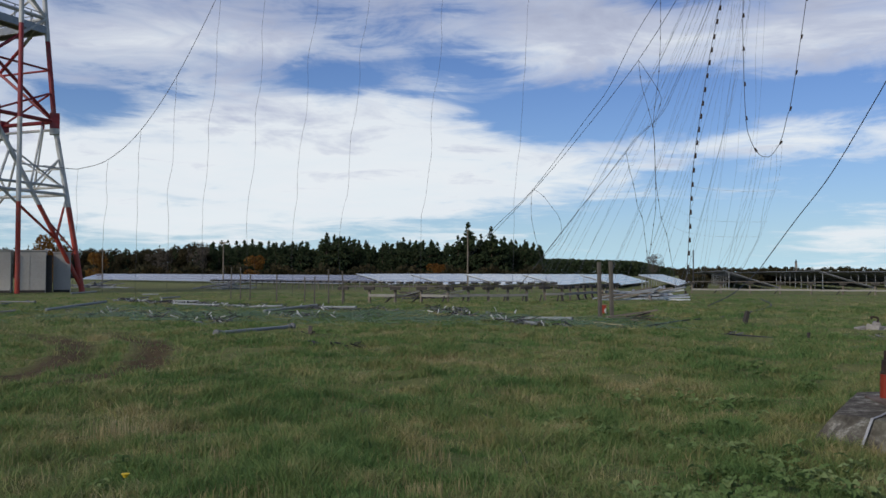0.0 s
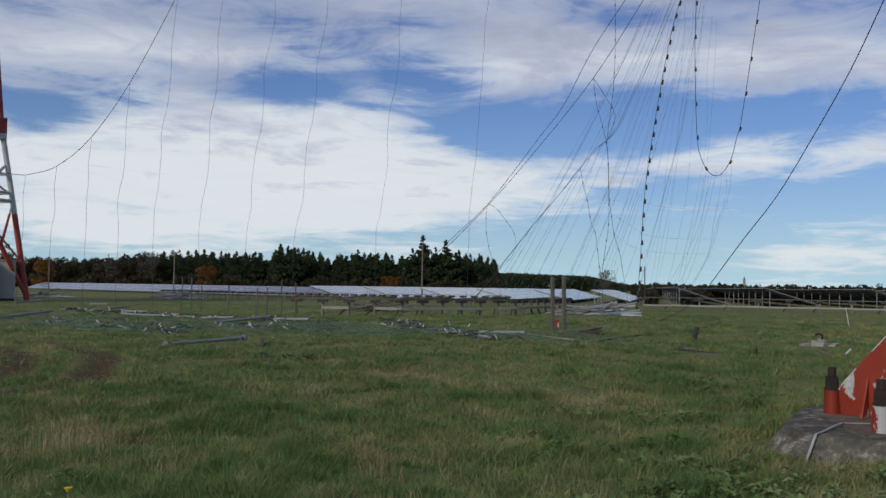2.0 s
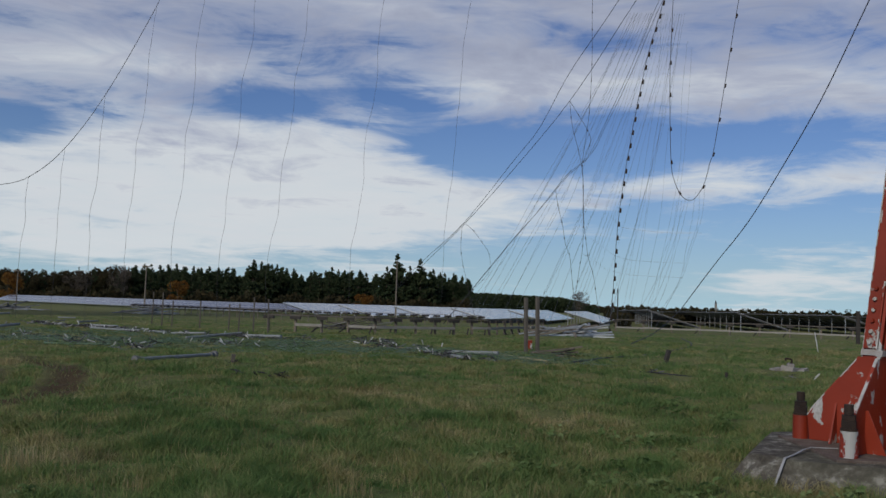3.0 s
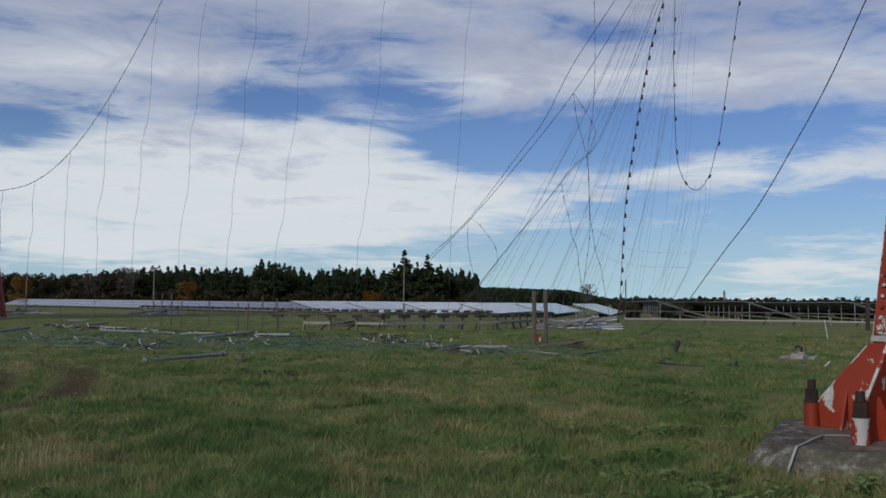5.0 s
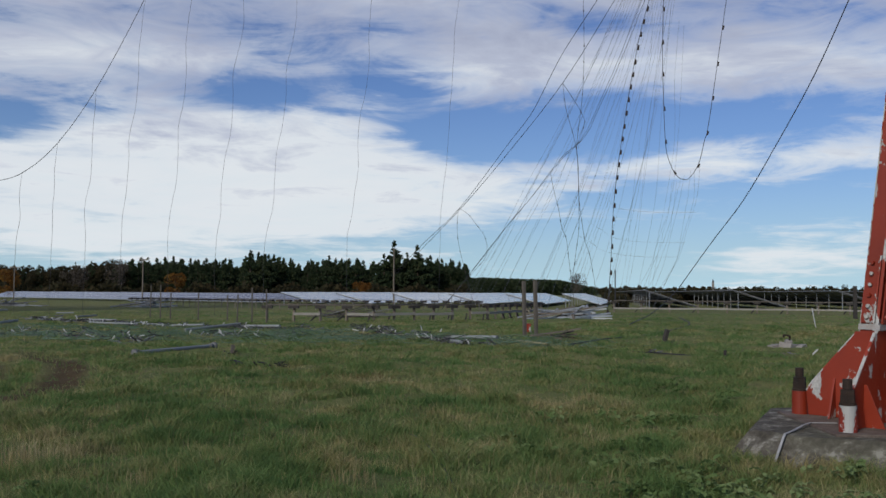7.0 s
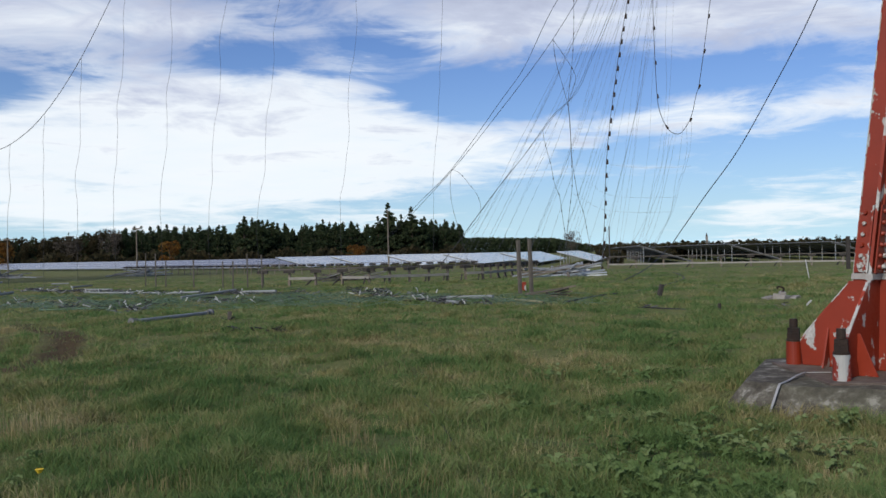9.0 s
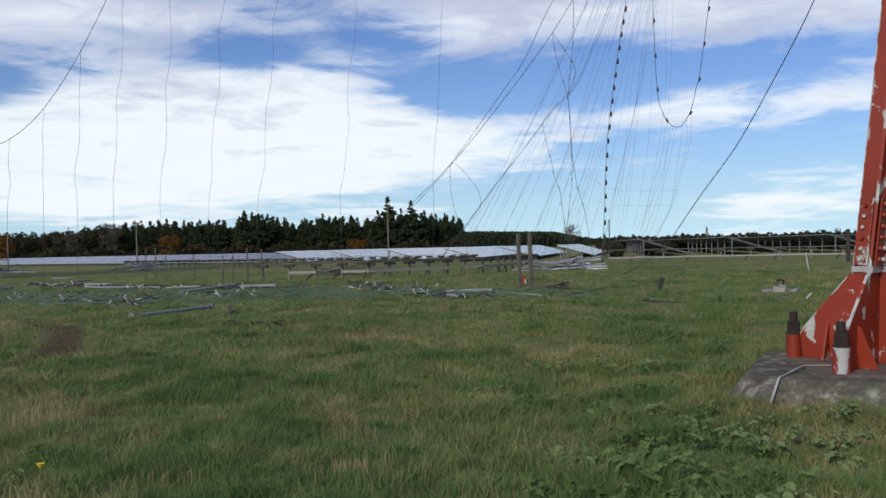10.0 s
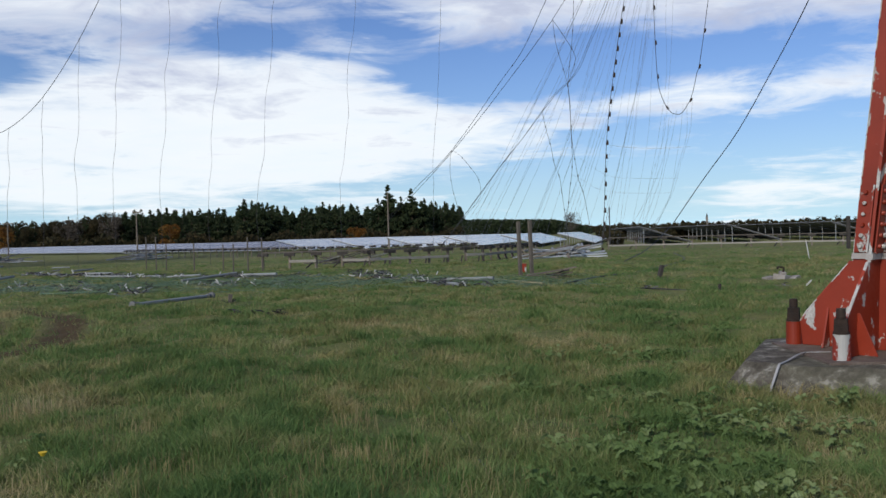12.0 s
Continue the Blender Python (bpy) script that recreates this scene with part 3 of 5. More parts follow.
# ---- solar rows ----
def panel_material():
    m, k, b = material("solar glass", (0.018, 0.022, 0.045), 0.16, 0, 0.8)
    p = k.n("ShaderNodeTexCoord").outputs["Object"]
    u, v, w = k.split(p)
    dust = k.noise(p, 1.5, 6, 0.6)
    k.put(b.inputs["Roughness"], k.math("MULTIPLY_ADD", dust, 0.2, 0.10))
    k.put(b.inputs["Base Color"], k.mix(k.ramp(dust, [(0.4, 0.0), (0.7, 0.5)]), (0.02, 0.024, 0.05), (0.09, 0.09, 0.10)))
    b.inputs["Coat Weight"].default_value = 0.5
    b.inputs["Coat Roughness"].default_value = 0.1
    return m


M_SOLAR = panel_material()
# backing kept darker than a pale sheet: underside shade put into its colour
M_BACK_SHADED = mottled("panel backing greyed by shade", (0.10, 0.105, 0.10), (0.13, 0.135, 0.13), (0.07, 0.07, 0.068), 0.8, 1.0)

def build_rows(ROW_LOW, ROW_HIGH, places, tables, label, ROW_RUN=4.2, ROW_AZ=12.0, posts=30, frame_mat=None):
    tilt = math.atan2(ROW_HIGH - ROW_LOW, ROW_RUN)
    slope = math.hypot(ROW_RUN, ROW_HIGH - ROW_LOW)
    table = Shape().box(pose(0, 0, 0), slope, 4.94, 0.045).mesh("solar_table", M_SOLAR)
    rim = Shape()
    for s in (-1, 1):
        rim.box(pose(s * slope / 2, 0, -0.01), 0.06, 4.96, 0.075)
        rim.box(pose(0, s * 2.48, -0.01), slope, 0.05, 0.075)
    for s in (-1.1, 0.0, 1.1):
        rim.box(pose(s, 0, 0.026), 0.03, 4.9, 0.008)
    for s in range(1, 5):
        rim.box(pose(0, -2.5 + s, 0.025), slope, 0.022, 0.006)
    rim = rim.mesh("panel_frame", frame_mat or M_ALU)
    under = Shape().box(pose(0, 0, -0.034), slope - 0.14, 4.8, 0.008).mesh("backsheet", M_BACK_SHADED)
    high = Shape().box(pose(0, 0, ROW_HIGH / 2 - 0.09), 0.06, 0.06, ROW_HIGH - 0.18).mesh("support_post", M_GALV)
    low = Shape().box(pose(0, 0, ROW_LOW / 2 - 0.02), 0.06, 0.06, ROW_LOW).mesh("support_post", M_GALV)
    raft = Shape().beam((-ROW_RUN / 2, 0, ROW_HIGH - 0.10), (ROW_RUN / 2, 0, ROW_LOW - 0.10), 0.05, 0.08).mesh("rafter", M_SCRAP)

    def row(x, y, tables, label):
        r = thing("solar_row", Matrix.Translation((x, y, 0)) @ pose(0, 0, 0, 0, 0, -ROW_AZ), label, "solar panels", "rows of solar panels")
        for i in range(tables):
            c = 2.5 + 5.0 * i
            t = part("solar_panel", table, None, r)
            t.matrix_local = pose(ROW_RUN / 2, c, (ROW_HIGH + ROW_LOW) / 2, 0, math.degrees(tilt), 0)
            part("panel_frame", rim, None, t)
            part("backsheet", under, None, t)
            for yy in (0.15,) if i < posts else ():
                g = part("rafter", raft, None, r)
                g.matrix_local = pose(ROW_RUN / 2, c - 2.5 + yy, 0)
                for xx, me in ((0.35, high), (ROW_RUN - 0.35, low)):
                    q = part("support_post", me, None, r)
                    q.matrix_local = pose(xx, c - 2.5 + yy, -0.02)

    for x, y in places:
        row(x, y, tables, label)


GLASS = "long tilted row of bluish glass solar panels on aluminium posts"
build_rows(0.38, 1.52, [(12.6 - 6.3 * i, 97.0 + 1.0 * max(0, i - 3)) for i in range(6)], 9, GLASS)
build_rows(0.30, 1.30, [(-84.0, 167.0), (-78.0, 172.0)], 17, GLASS, 3.2, 131.5)
build_rows(0.30, 1.97, [(20.6, 91.7), (29.1, 89.4), (38.1, 85.9), (46.6, 82.0)], 26, "tilted row of solar panels seen from its dark underside", 5.2, 9.5, 9, M_SCRAP)


# ---- timber feeder trestles, posts and poles ----
def feeder(points, spacing, label, post_h, rail_low, thick=1.0):
    f = thing("feeder_trestle", pose(points[0][0], points[0][1], 0), label, "trestle", "feeder trestles")
    o = Vector((*points[0], 0))
    rng = random.Random(len(points) * 7 + int(points[0][0]))
    for a, b in zip(points, points[1:]):
        a, b = Vector((*a, 0)) - o, Vector((*b, 0)) - o
        n = max(1, round((b - a).length / spacing))
        d = (b - a).normalized()
        side = Vector((-d.y, d.x, 0))
        rails = [(post_h + 0.06, 0.07, 0.08 * thick, M_POST)]
        if rail_low:
            rails.append((rail_low, 0.10, 0.14, M_RAIL))
        for h, w, t, mat in rails:
            for j in range(n):
                if rng.random() < 0.94:
                    p, q = a.lerp(b, j / n), a.lerp(b, (j + 1) / n)
                    off = side * -0.09
                    part("rail", Shape().beam(p + off + Vector((0, 0, h + rng.uniform(-0.02, 0.02))), q + off + Vector((0, 0, h + rng.uniform(-0.02, 0.02))), w, t), mat, f)
        for j in range(n + 1):
            p = a.lerp(b, j / n)
            part("post", Shape().beam(p, p + Vector((rng.uniform(-.03, .03), rng.uniform(-.03, .03), post_h)), 0.12 * thick, 0.12 * thick), M_TIMBER, f)
            part("bracket", Shape().box(Matrix.Translation(p + Vector((0, 0, post_h - 0.07))) @ pose(0, 0, 0, 0, 0, math.degrees(math.atan2(d.y, d.x))), 0.56, 0.40, 0.16), M_DARK, f, "dark tarred bracket on the post")
            if thick == 1.0 and rng.random() < 0.8:
                s = p + d * rng.uniform(-0.3, -0.1)
                part("strut", Shape().beam(s + Vector((0, 0, post_h - 0.5)), s - d * 0.35 + side * -0.3, 0.07, 0.07), M_DARK, f)


feeder([(-9.9, 48.0), (-4.1, 48.2), (2.4, 53.5), (5.1, 59.8), (7.0, 66.0)], 1.3, "weathered timber feeder trestle with dark brackets in the meadow", 0.86, 0.40)
feeder([(14.5, 77.0), (32.5, 71.3), (43.0, 67.5)], 2.5, "weathered timber feeder trestle in front of solar rows", 0.92, 0.33)
feeder([(-33.9, 93.8), (-16.2, 80.1), (-8.2, 76.3), (2.8, 79.0)], 1.02, "far timber feeder trestle below the solar panels", 0.86, 0.0, 0.5)


def post(x, y, h, w, lean, label, mat, cat="post", group="old fence posts"):
    ob = part("fence_post", Shape().beam((0, 0, -0.1), (lean, lean * 0.4, h), w, w), mat, None, bevel=w * 0.12)
    ob.matrix_world = pose(x, y, 0)
    return tagged(ob, label, cat, group)


for x, y, h, lean in ((-18.07, 53.2, 1.99, 0.03), (-16.6, 50.6, 1.96, 0.0), (-15.9, 50.2, 1.52, 0.02), (-13.5, 47.4, 1.55, 0.0), (-12.1, 48.1, 1.43, 0.0),
                      (-10.5, 43.7, 1.46, 0.02), (-9.65, 43.2, 1.80, -0.01), (-9.3, 45.0, 1.75, -0.03)):
    post(x, y, h, 0.065, lean, "grey weathered timber post standing in grass", M_POST)
post(2.93, 33.62, 2.08, 0.13, -0.05, "tall square timber post, one of a pair", M_POST, group="pair of timber posts")
post(3.39, 33.86, 2.12, 0.13, -0.05, "tall square timber post, one of a pair", M_POST, group="pair of timber posts")
post(27.2, 58.9, 2.2, 0.22, 0.0, "dark square timber post standing alone", M_DARK)
post(7.12, 29.2, 0.44, 0.13, 0.16, "short dark leaning timber stump", M_DARK, "stump")
post(17.9, 42.9, 0.95, 0.035, -0.22, "thin pale leaning stake with orange foot", M_CHINA, "stake")
post(7.08, 22.6, 0.20, 0.06, 0.02, "short dark stake stub in grass", M_DARK, "stake")
post(-5.8, 23.6, 0.20, 0.10, 0.03, "short dark stake stub in grass", M_POST, "stake")
box = part("red_crate", Shape().box(pose(3.25, 36.0, 0.20), 0.24, 0.24, 0.28).box(pose(3.25, 36.0, 0.36), 0.28, 0.28, 0.04).box(pose(3.25, 36.0, 0.05), 0.28, 0.28, 0.06), M_ORANGE, bevel=0.02)
tagged(box, "small red crate between the timber posts", "crate")


def pole(x, y, h, r, label, mat, arm=0.0):
    p = thing("pole", pose(x, y, 0), label, "pole", "slim poles")
    part("shaft", Shape().tube([(0, 0, -0.2), (0.0, 0, h)], r, r * 0.75, 10), mat, p)
    if arm:
        part("crossarm", Shape().beam((-arm, 0, h - 0.15), (arm, 0, h - 0.15), 0.12, 0.16), M_TIMBER, p)
        for s in (-1, 1):
            part("insulator", Shape().tube([(s * arm * 0.85, 0, h - 0.07), (s * arm * 0.85, 0, h + 0.12)], 0.06, 0.04, 8), M_CHINA, p)


pole(-45.1, 129.2, 6.3, 0.11, "slim pale pole with crossarm before the wood", M_TIMBER, 0.6)
pole(-6.4, 102.8, 6.8, 0.095, "slim grey pole among the solar rows", M_TIMBER)
pole(-72.0, 145.1, 5.5, 0.11, "slim pale pole with crossarm before the wood", M_TIMBER, 0.9)
pole(16.9, 89.0, 4.0, 0.07, "thin dark pole beside the solar rows", M_WIRE)


# ---- woods and distance ----
def clump_mesh(name, centres, sizes, mat, rng, trunk=None):
    """Crown of many small ragged leaf clumps."""
    n = len(centres)
    c = np.asarray(centres, dtype=np.float64)
    s = np.asarray(sizes, dtype=np.float64)
    verts = np.zeros((n, 4, 3))
    a = rng.normal(size=(n, 3))
    a /= np.linalg.norm(a, axis=1)[:, None]
    b = np.cross(a, rng.normal(size=(n, 3)))
    b /= np.linalg.norm(b, axis=1)[:, None]
    for j, (p, q) in enumerate(((-1, 0), (0, -0.55), (1, 0), (0, 0.55))):
        k = rng.uniform(0.6, 1.25, size=n)
        verts[:, j] = c + (a * (p * k * s)[:, None]) + (b * (q * k * s)[:, None])
    base = np.arange(n)[:, None] * 4
    faces = np.concatenate([base + np.array([[0, 1, 2]]), base + np.array([[0, 2, 3]])])
    return fast_mesh(name, verts.reshape(-1, 3), faces, mat)


def conifer_crown(rng, h, spread, bare, n, pine=False):
    """Needle clumps gathered on separate boughs, so that the outline is ragged and open."""
    nb = 70 if pine else 90
    ub = rng.uniform(0, 1, nb) ** (0.9 if pine else 1.0)
    swell = 0.80 + 0.20 * np.sin(ub * 9.0 + rng.uniform(0, 6))
    taper = (1 - ub ** 1.9) * swell + 0.05 if pine else (1 - ub) ** 0.72 + 0.03
    reach = spread * taper * rng.uniform(0.6 if pine else 0.45, 1.15, nb)
    turn = rng.uniform(0, math.tau, nb)
    w = rng.choice(nb, n, p=(reach + (0.12 if pine else 0.04)) / (reach + (0.12 if pine else 0.04)).sum())
    rad = reach[w] * rng.uniform(0.02, 1, n) ** 0.6
    jit = rng.normal(0, 1, (n, 3)) * (0.06 + 0.07 * reach[w])[:, None] * np.array([1, 1, 0.7])
    z = h * (bare + (0.97 - bare) * ub[w]) + rad * (0.02 if pine else -0.22)
    c = np.stack([rad * np.cos(turn[w]), rad * np.sin(turn[w]), z], 1) + jit
    tip = rng.uniform(0, 1, n) < 0.008
    c[tip] = np.stack([rng.normal(0, 0.06, tip.sum()), rng.normal(0, 0.06, tip.sum()), h * rng.uniform(0.90, 1.0, tip.sum())], 1)
    c[:, 2] = np.clip(c[:, 2], 0.1, h)
    return c, rng.uniform(0.18, 0.46, n) * (h / 11.0) * (1.1 - 0.35 * ub[w])


def broad_crown(rng, h, spread, bare, n):
    k = 9
    cen = np.stack([rng.normal(0, spread * 0.42, k), rng.normal(0, spread * 0.42, k), rng.uniform(h * (bare + 0.15), h * 0.86, k)], 1)
    r = rng.uniform(0.22, 0.42, k) * spread * 1.3
    w = rng.integers(0, k, n)
    d = rng.normal(size=(n, 3))
    d /= np.linalg.norm(d, axis=1)[:, None]
    c = cen[w] + d * (r[w] * rng.uniform(0.5, 1.0, n) ** 0.5)[:, None]
    c[:, 2] = np.clip(c[:, 2], h * bare * 0.7, h)
    return c, rng.uniform(0.22, 0.5, n) * h / 10


def limbs(rng, h, spread, count, r):
    s = Shape().tube([(0, 0, -0.3), (rng.uniform(-.1, .1), rng.uniform(-.1, .1), h * 0.5), (0, 0, h * 0.93)], r, r * 0.15, 6)
    for i in range(count):
        z = h * rng.uniform(0.25, 0.85)
        a = rng.uniform(0, math.tau)
        L = spread * rng.uniform(0.5, 1.0) * (1.15 - z / h)
        tip = (L * math.cos(a), L * math.sin(a), z + L * rng.uniform(0.15, 0.7))
        s.tube([(0, 0, z), tip], r * 0.3, r * 0.08, 4)
    return s


def tree_kind(name, label, h, spread, bare, n, seed, mat, form, bark=None, count=9):
    rng = np.random.default_rng(seed)
    t = thing(name, pose(0, -400, -60), label, "tree", "trees of the wood")
    part("trunk", limbs(rng, h, spread, count, 0.16 * h / 10), bark or M_BARK, t)
    c, s = form(rng, h, spread, bare, n)
    part("crown", clump_mesh("crown", c, s, mat, rng), None, t)
    return t


def bare_form(rng, h, spread, bare, n):
    c, s = broad_crown(rng, h, spread, bare, n)
    return c, s * 0.55


SPRUCE = "dark green spruce at the edge of the wood"
kinds = [tree_kind("spruce_tree", SPRUCE, 10, sp, b, 1900, sd, M_NEEDLE, conifer_crown) for sp, b, sd in ((2.9, 0.04, 11), (2.5, 0.08, 12), (3.3, 0.03, 13), (2.2, 0.15, 14), (2.7, 0.2, 15))]
pine = lambda r, h, sp, b, n: conifer_crown(r, h, sp, b, n, True)
pines = [tree_kind("pine_tree", "tall dark pine rising above the wood", 10, 3.3, 0.05, 3000, sd, M_NEEDLE, pine) for sd in (21, 22, 23)]
browns = [tree_kind("broadleaf_tree", "brown thinning broadleaf tree in late autumn", 10, 3.6, 0.1, 1100, sd, M_OLIVE, broad_crown, None, 14) for sd in (31, 32)]
golds = [tree_kind("autumn_tree", "rounded tree with orange autumn leaves before the wood", 10, 5.0, 0.05, 1500, sd, M_AUTUMN, broad_crown, None, 10) for sd in (41,)]
bares = [tree_kind("bare_tree", "pale leafless tree with fine round crown of twigs", 10, 4.6, 0.2, 1700, sd, M_TWIG, bare_form, M_TWIG, 30) for sd in (51, 52)]


def plant_tree(kind, az, dist, h, rng, wide=1.0):
    a = radians(az)
    m = pose(dist * math.sin(a), dist * math.cos(a), -0.1, 0, 0, rng.uniform(0, 360))
    t = copy_thing(kind, m)
    t.scale = (h / 10 * wide, h / 10 * wide, h / 10)
    return t


def crest(az):
    """Elevation of the wood's outline, in degrees."""
    return float(np.interp(az, [-33, -27, -23.8, -21.8, -19, -14, -13.3, -12.6, -11.2, -9.5, -8.8, -6.7, -5.3, -4.6, -1.0, 0.2, 1.5],
                           [1.6, 1.50, 1.60, 1.92, 2.06, 2.10, 2.15, 2.55, 2.40, 2.0, 2.15, 2.3, 1.95, 2.3, 2.3, 2.2, 2.0]))


def build_wood():
    rng = random.Random(8)
    for row, dist in enumerate((268, 284, 300)):
        az = -33.0 + 0.2 * row
        while az < 1.25:
            gap = -14.2 < az < -13.2 or -9.9 < az < -9.2 or -5.0 < az < -4.2
            el = crest(az) * rng.uniform(0.86, 1.07) * (1.0 if row == 2 else 0.93)
            h = EYE + dist * math.tan(radians(el))
            if az < -20.2:
                kind = rng.choice(browns + browns + kinds[:1])
                plant_tree(kind, az, dist, h * 0.98, rng, 0.9)
            elif not (gap and rng.random() < 0.75):
                plant_tree(rng.choice(kinds + pines), az, dist, h, rng, rng.uniform(0.75, 1.25))
            az += rng.uniform(0.36, 0.62)
    for az, el, w in ((-3.52, 3.38, 1.0), (-2.02, 3.1, 0.95), (-2.7, 2.6, 1.0), (-4.2, 2.5, 1.0), (-1.2, 2.45, 0.9), (-12.75, 2.65, 0.95), (-11.6, 2.4, 0.9)):
        plant_tree(rng.choice(pines), az, 262, EYE + 262 * math.tan(radians(el)), rng, w)
    plant_tree(golds[0], -17.3, 215, 5.9, rng, 1.0)
    plant_tree(golds[0], -5.2, 215, 3.9, rng, 0.9)
    plant_tree(golds[0], -5.9, 217, 4.2, rng, 1.0)
    plant_tree(golds[0], -26.9, 205, 6.0, rng, 0.9)
    plant_tree(golds[0], -29.6, 150, 7.5, rng, 0.9)
    plant_tree(bares[0], -20.6, 262, 10.6, rng, 0.8)
    plant_tree(bares[1], -23.2, 262, 8.4, rng, 0.8)
    plant_tree(bares[0], 8.3, 330, 9.0, rng, 0.95)
    for k in kinds + pines + browns + golds + bares:
        for o in list(k.children_recursive) + [k]:
            bpy.data.objects.remove(o)


build_wood()


def hedge_stuff(name, label, mat, az0, az1, dist, depth, height, n, size, seed, even=0.0):
    rng = np.random.default_rng(seed)
    az = rng.uniform(az0, az1, n)
    r = dist + rng.uniform(-depth, depth, n)
    hh = np.array([height(a) for a in az]) * (even + (1 - even) * (0.72 + 0.28 * np.abs(np.sin(az * 7.3) * np.sin(az * 3.1 + 1))))
    z = hh * rng.uniform(0, 1, n) ** 0.8
    a = np.radians(az)
    c = np.stack([r * np.sin(a), r * np.cos(a), z], 1)
    ob = new(name, clump_mesh(name, c, rng.uniform(0.6, 1.2, n) * size, mat, rng))
    tagged(ob, label, "trees", kind="stuff")


hedge_stuff("undergrowth", "brown scrub and saplings along the foot of the wood", M_OLIVE, -34, 1.3, 256, 7, lambda a: 3.4 + 1.2 * math.sin(a * 2.3), 9000, 0.75, 61)
hedge_stuff("wood_interior", "dense shaded conifers deep in the wood", M_NEEDLE, -20.5, 1.3, 312, 9, lambda a: EYE + 305 * math.tan(radians(crest(a) * 0.92)), 16000, 1.1, 62)
hedge_stuff("distant_wood", "even dark plantation on the far side of the field", M_NEEDLE, 0.5, 9.6, 560, 18,
            lambda a: EYE + 560 * math.tan(radians(np.interp(a, [0, 2, 7.2, 8.8, 9.6], [0.92, 0.92, 0.78, 0.45, 0.15]))) / 0.97, 14000, 1.0, 63, 0.85)
hedge_stuff("far_treeline", "low far treeline along the horizon", M_OLIVE, 8.5, 42, 780, 30, lambda a: EYE + 780 * math.tan(radians(0.42 + 0.05 * math.sin(a * 1.7))), 12000, 1.5, 64)
hedge_stuff("far_treeline", "low far treeline along the horizon", M_OLIVE, -60, -32, 500, 30, lambda a: 11.0, 5000, 2.0, 65)


# added leaf band whose dark fill stands in for shade under the rows
hedge_stuff("field_hedge", "low dark foliage band added as the shade below the solar rows", M_OLIVE, 9.9, 34, 165, 14, lambda a: 1.55, 9000, 0.45, 66, 0.5)
hedge_stuff("field_hedge", "low dark bramble beside the solar rows", M_OLIVE, 10.6, 11.6, 96, 1.5, lambda a: 1.3, 500, 0.25, 67, 0.5)


def build_spire():
    s = thing("church_tower", pose(780 * math.sin(radians(16.75)), 780 * math.cos(radians(16.75)), 0), "slender grey church tower far off above trees", "church tower")
    part("shaft", Shape().box(pose(0, 0, 5.5), 1.6, 1.6, 11), M_CONCRETE, s)
    part("spire", Shape().tube([(0, 0, 11), (0, 0, 14.0)], 1.1, 0.1, 4), M_DARK, s)


build_spire()
rng_far = random.Random(3)
tops = [tree_kind("far_tree", "small far tree standing above the treeline", 10, 2.6, 0.1, 260, sd, M_OLIVE, broad_crown, None, 6) for sd in (71, 72)]
for i in range(26):
    plant_tree(rng_far.choice(tops), 9.8 + i * 0.72 + rng_far.uniform(-0.3, 0.3), 700, rng_far.uniform(5.5, 8.3) + (2.0 if i > 17 else 0), rng_far, 1.0)
for k in tops:
    for o in list(k.children_recursive) + [k]:
        bpy.data.objects.remove(o)


# ---- hanging antenna wires ----
def glide(pts, step=6):
    """Points of a smooth curve through the given ones."""
    p = [Vector(q) for q in pts]
    p = [p[0] * 2 - p[1]] + p + [p[-1] * 2 - p[-2]]
    out = []
    for i in range(1, len(p) - 2):
        for s in range(step):
            t = s / step
            a, b, c, d = p[i - 1:i + 3]
            out.append(0.5 * ((2 * b) + (c - a) * t + (2 * a - 5 * b + 4 * c - d) * t * t + (3 * b - a - 3 * c + d) * t ** 3))
    return out + [p[-2]]


WIRES = {  # kind: radius, material, label, spacing of clips
    "carrier": (0.020, "dark carrier cable sagging from the lattice tower", 0),
    "dropper": (0.0095, "thin dark antenna wire hanging slack from carrier cable", 0),
    "main": (0.027, "dark steel halyard slanting down to the meadow", 0),
    "loop": (0.016, "slack antenna wire with small clips", 1.3),
    "bundle": (0.016, "bundled slanting antenna wires", 0),
    "string": (0.020, "hanging cable strung with dark egg insulators", 0.85),
    "festoon": (0.020, "slack cable loop with dark insulators hanging in air", 2.1),
    "guy": (0.027, "thick dark guy cable slanting up", 0),
    "guyend": (0.024, "guy cable running down to its anchor", 0)}
wob = random.Random(12)


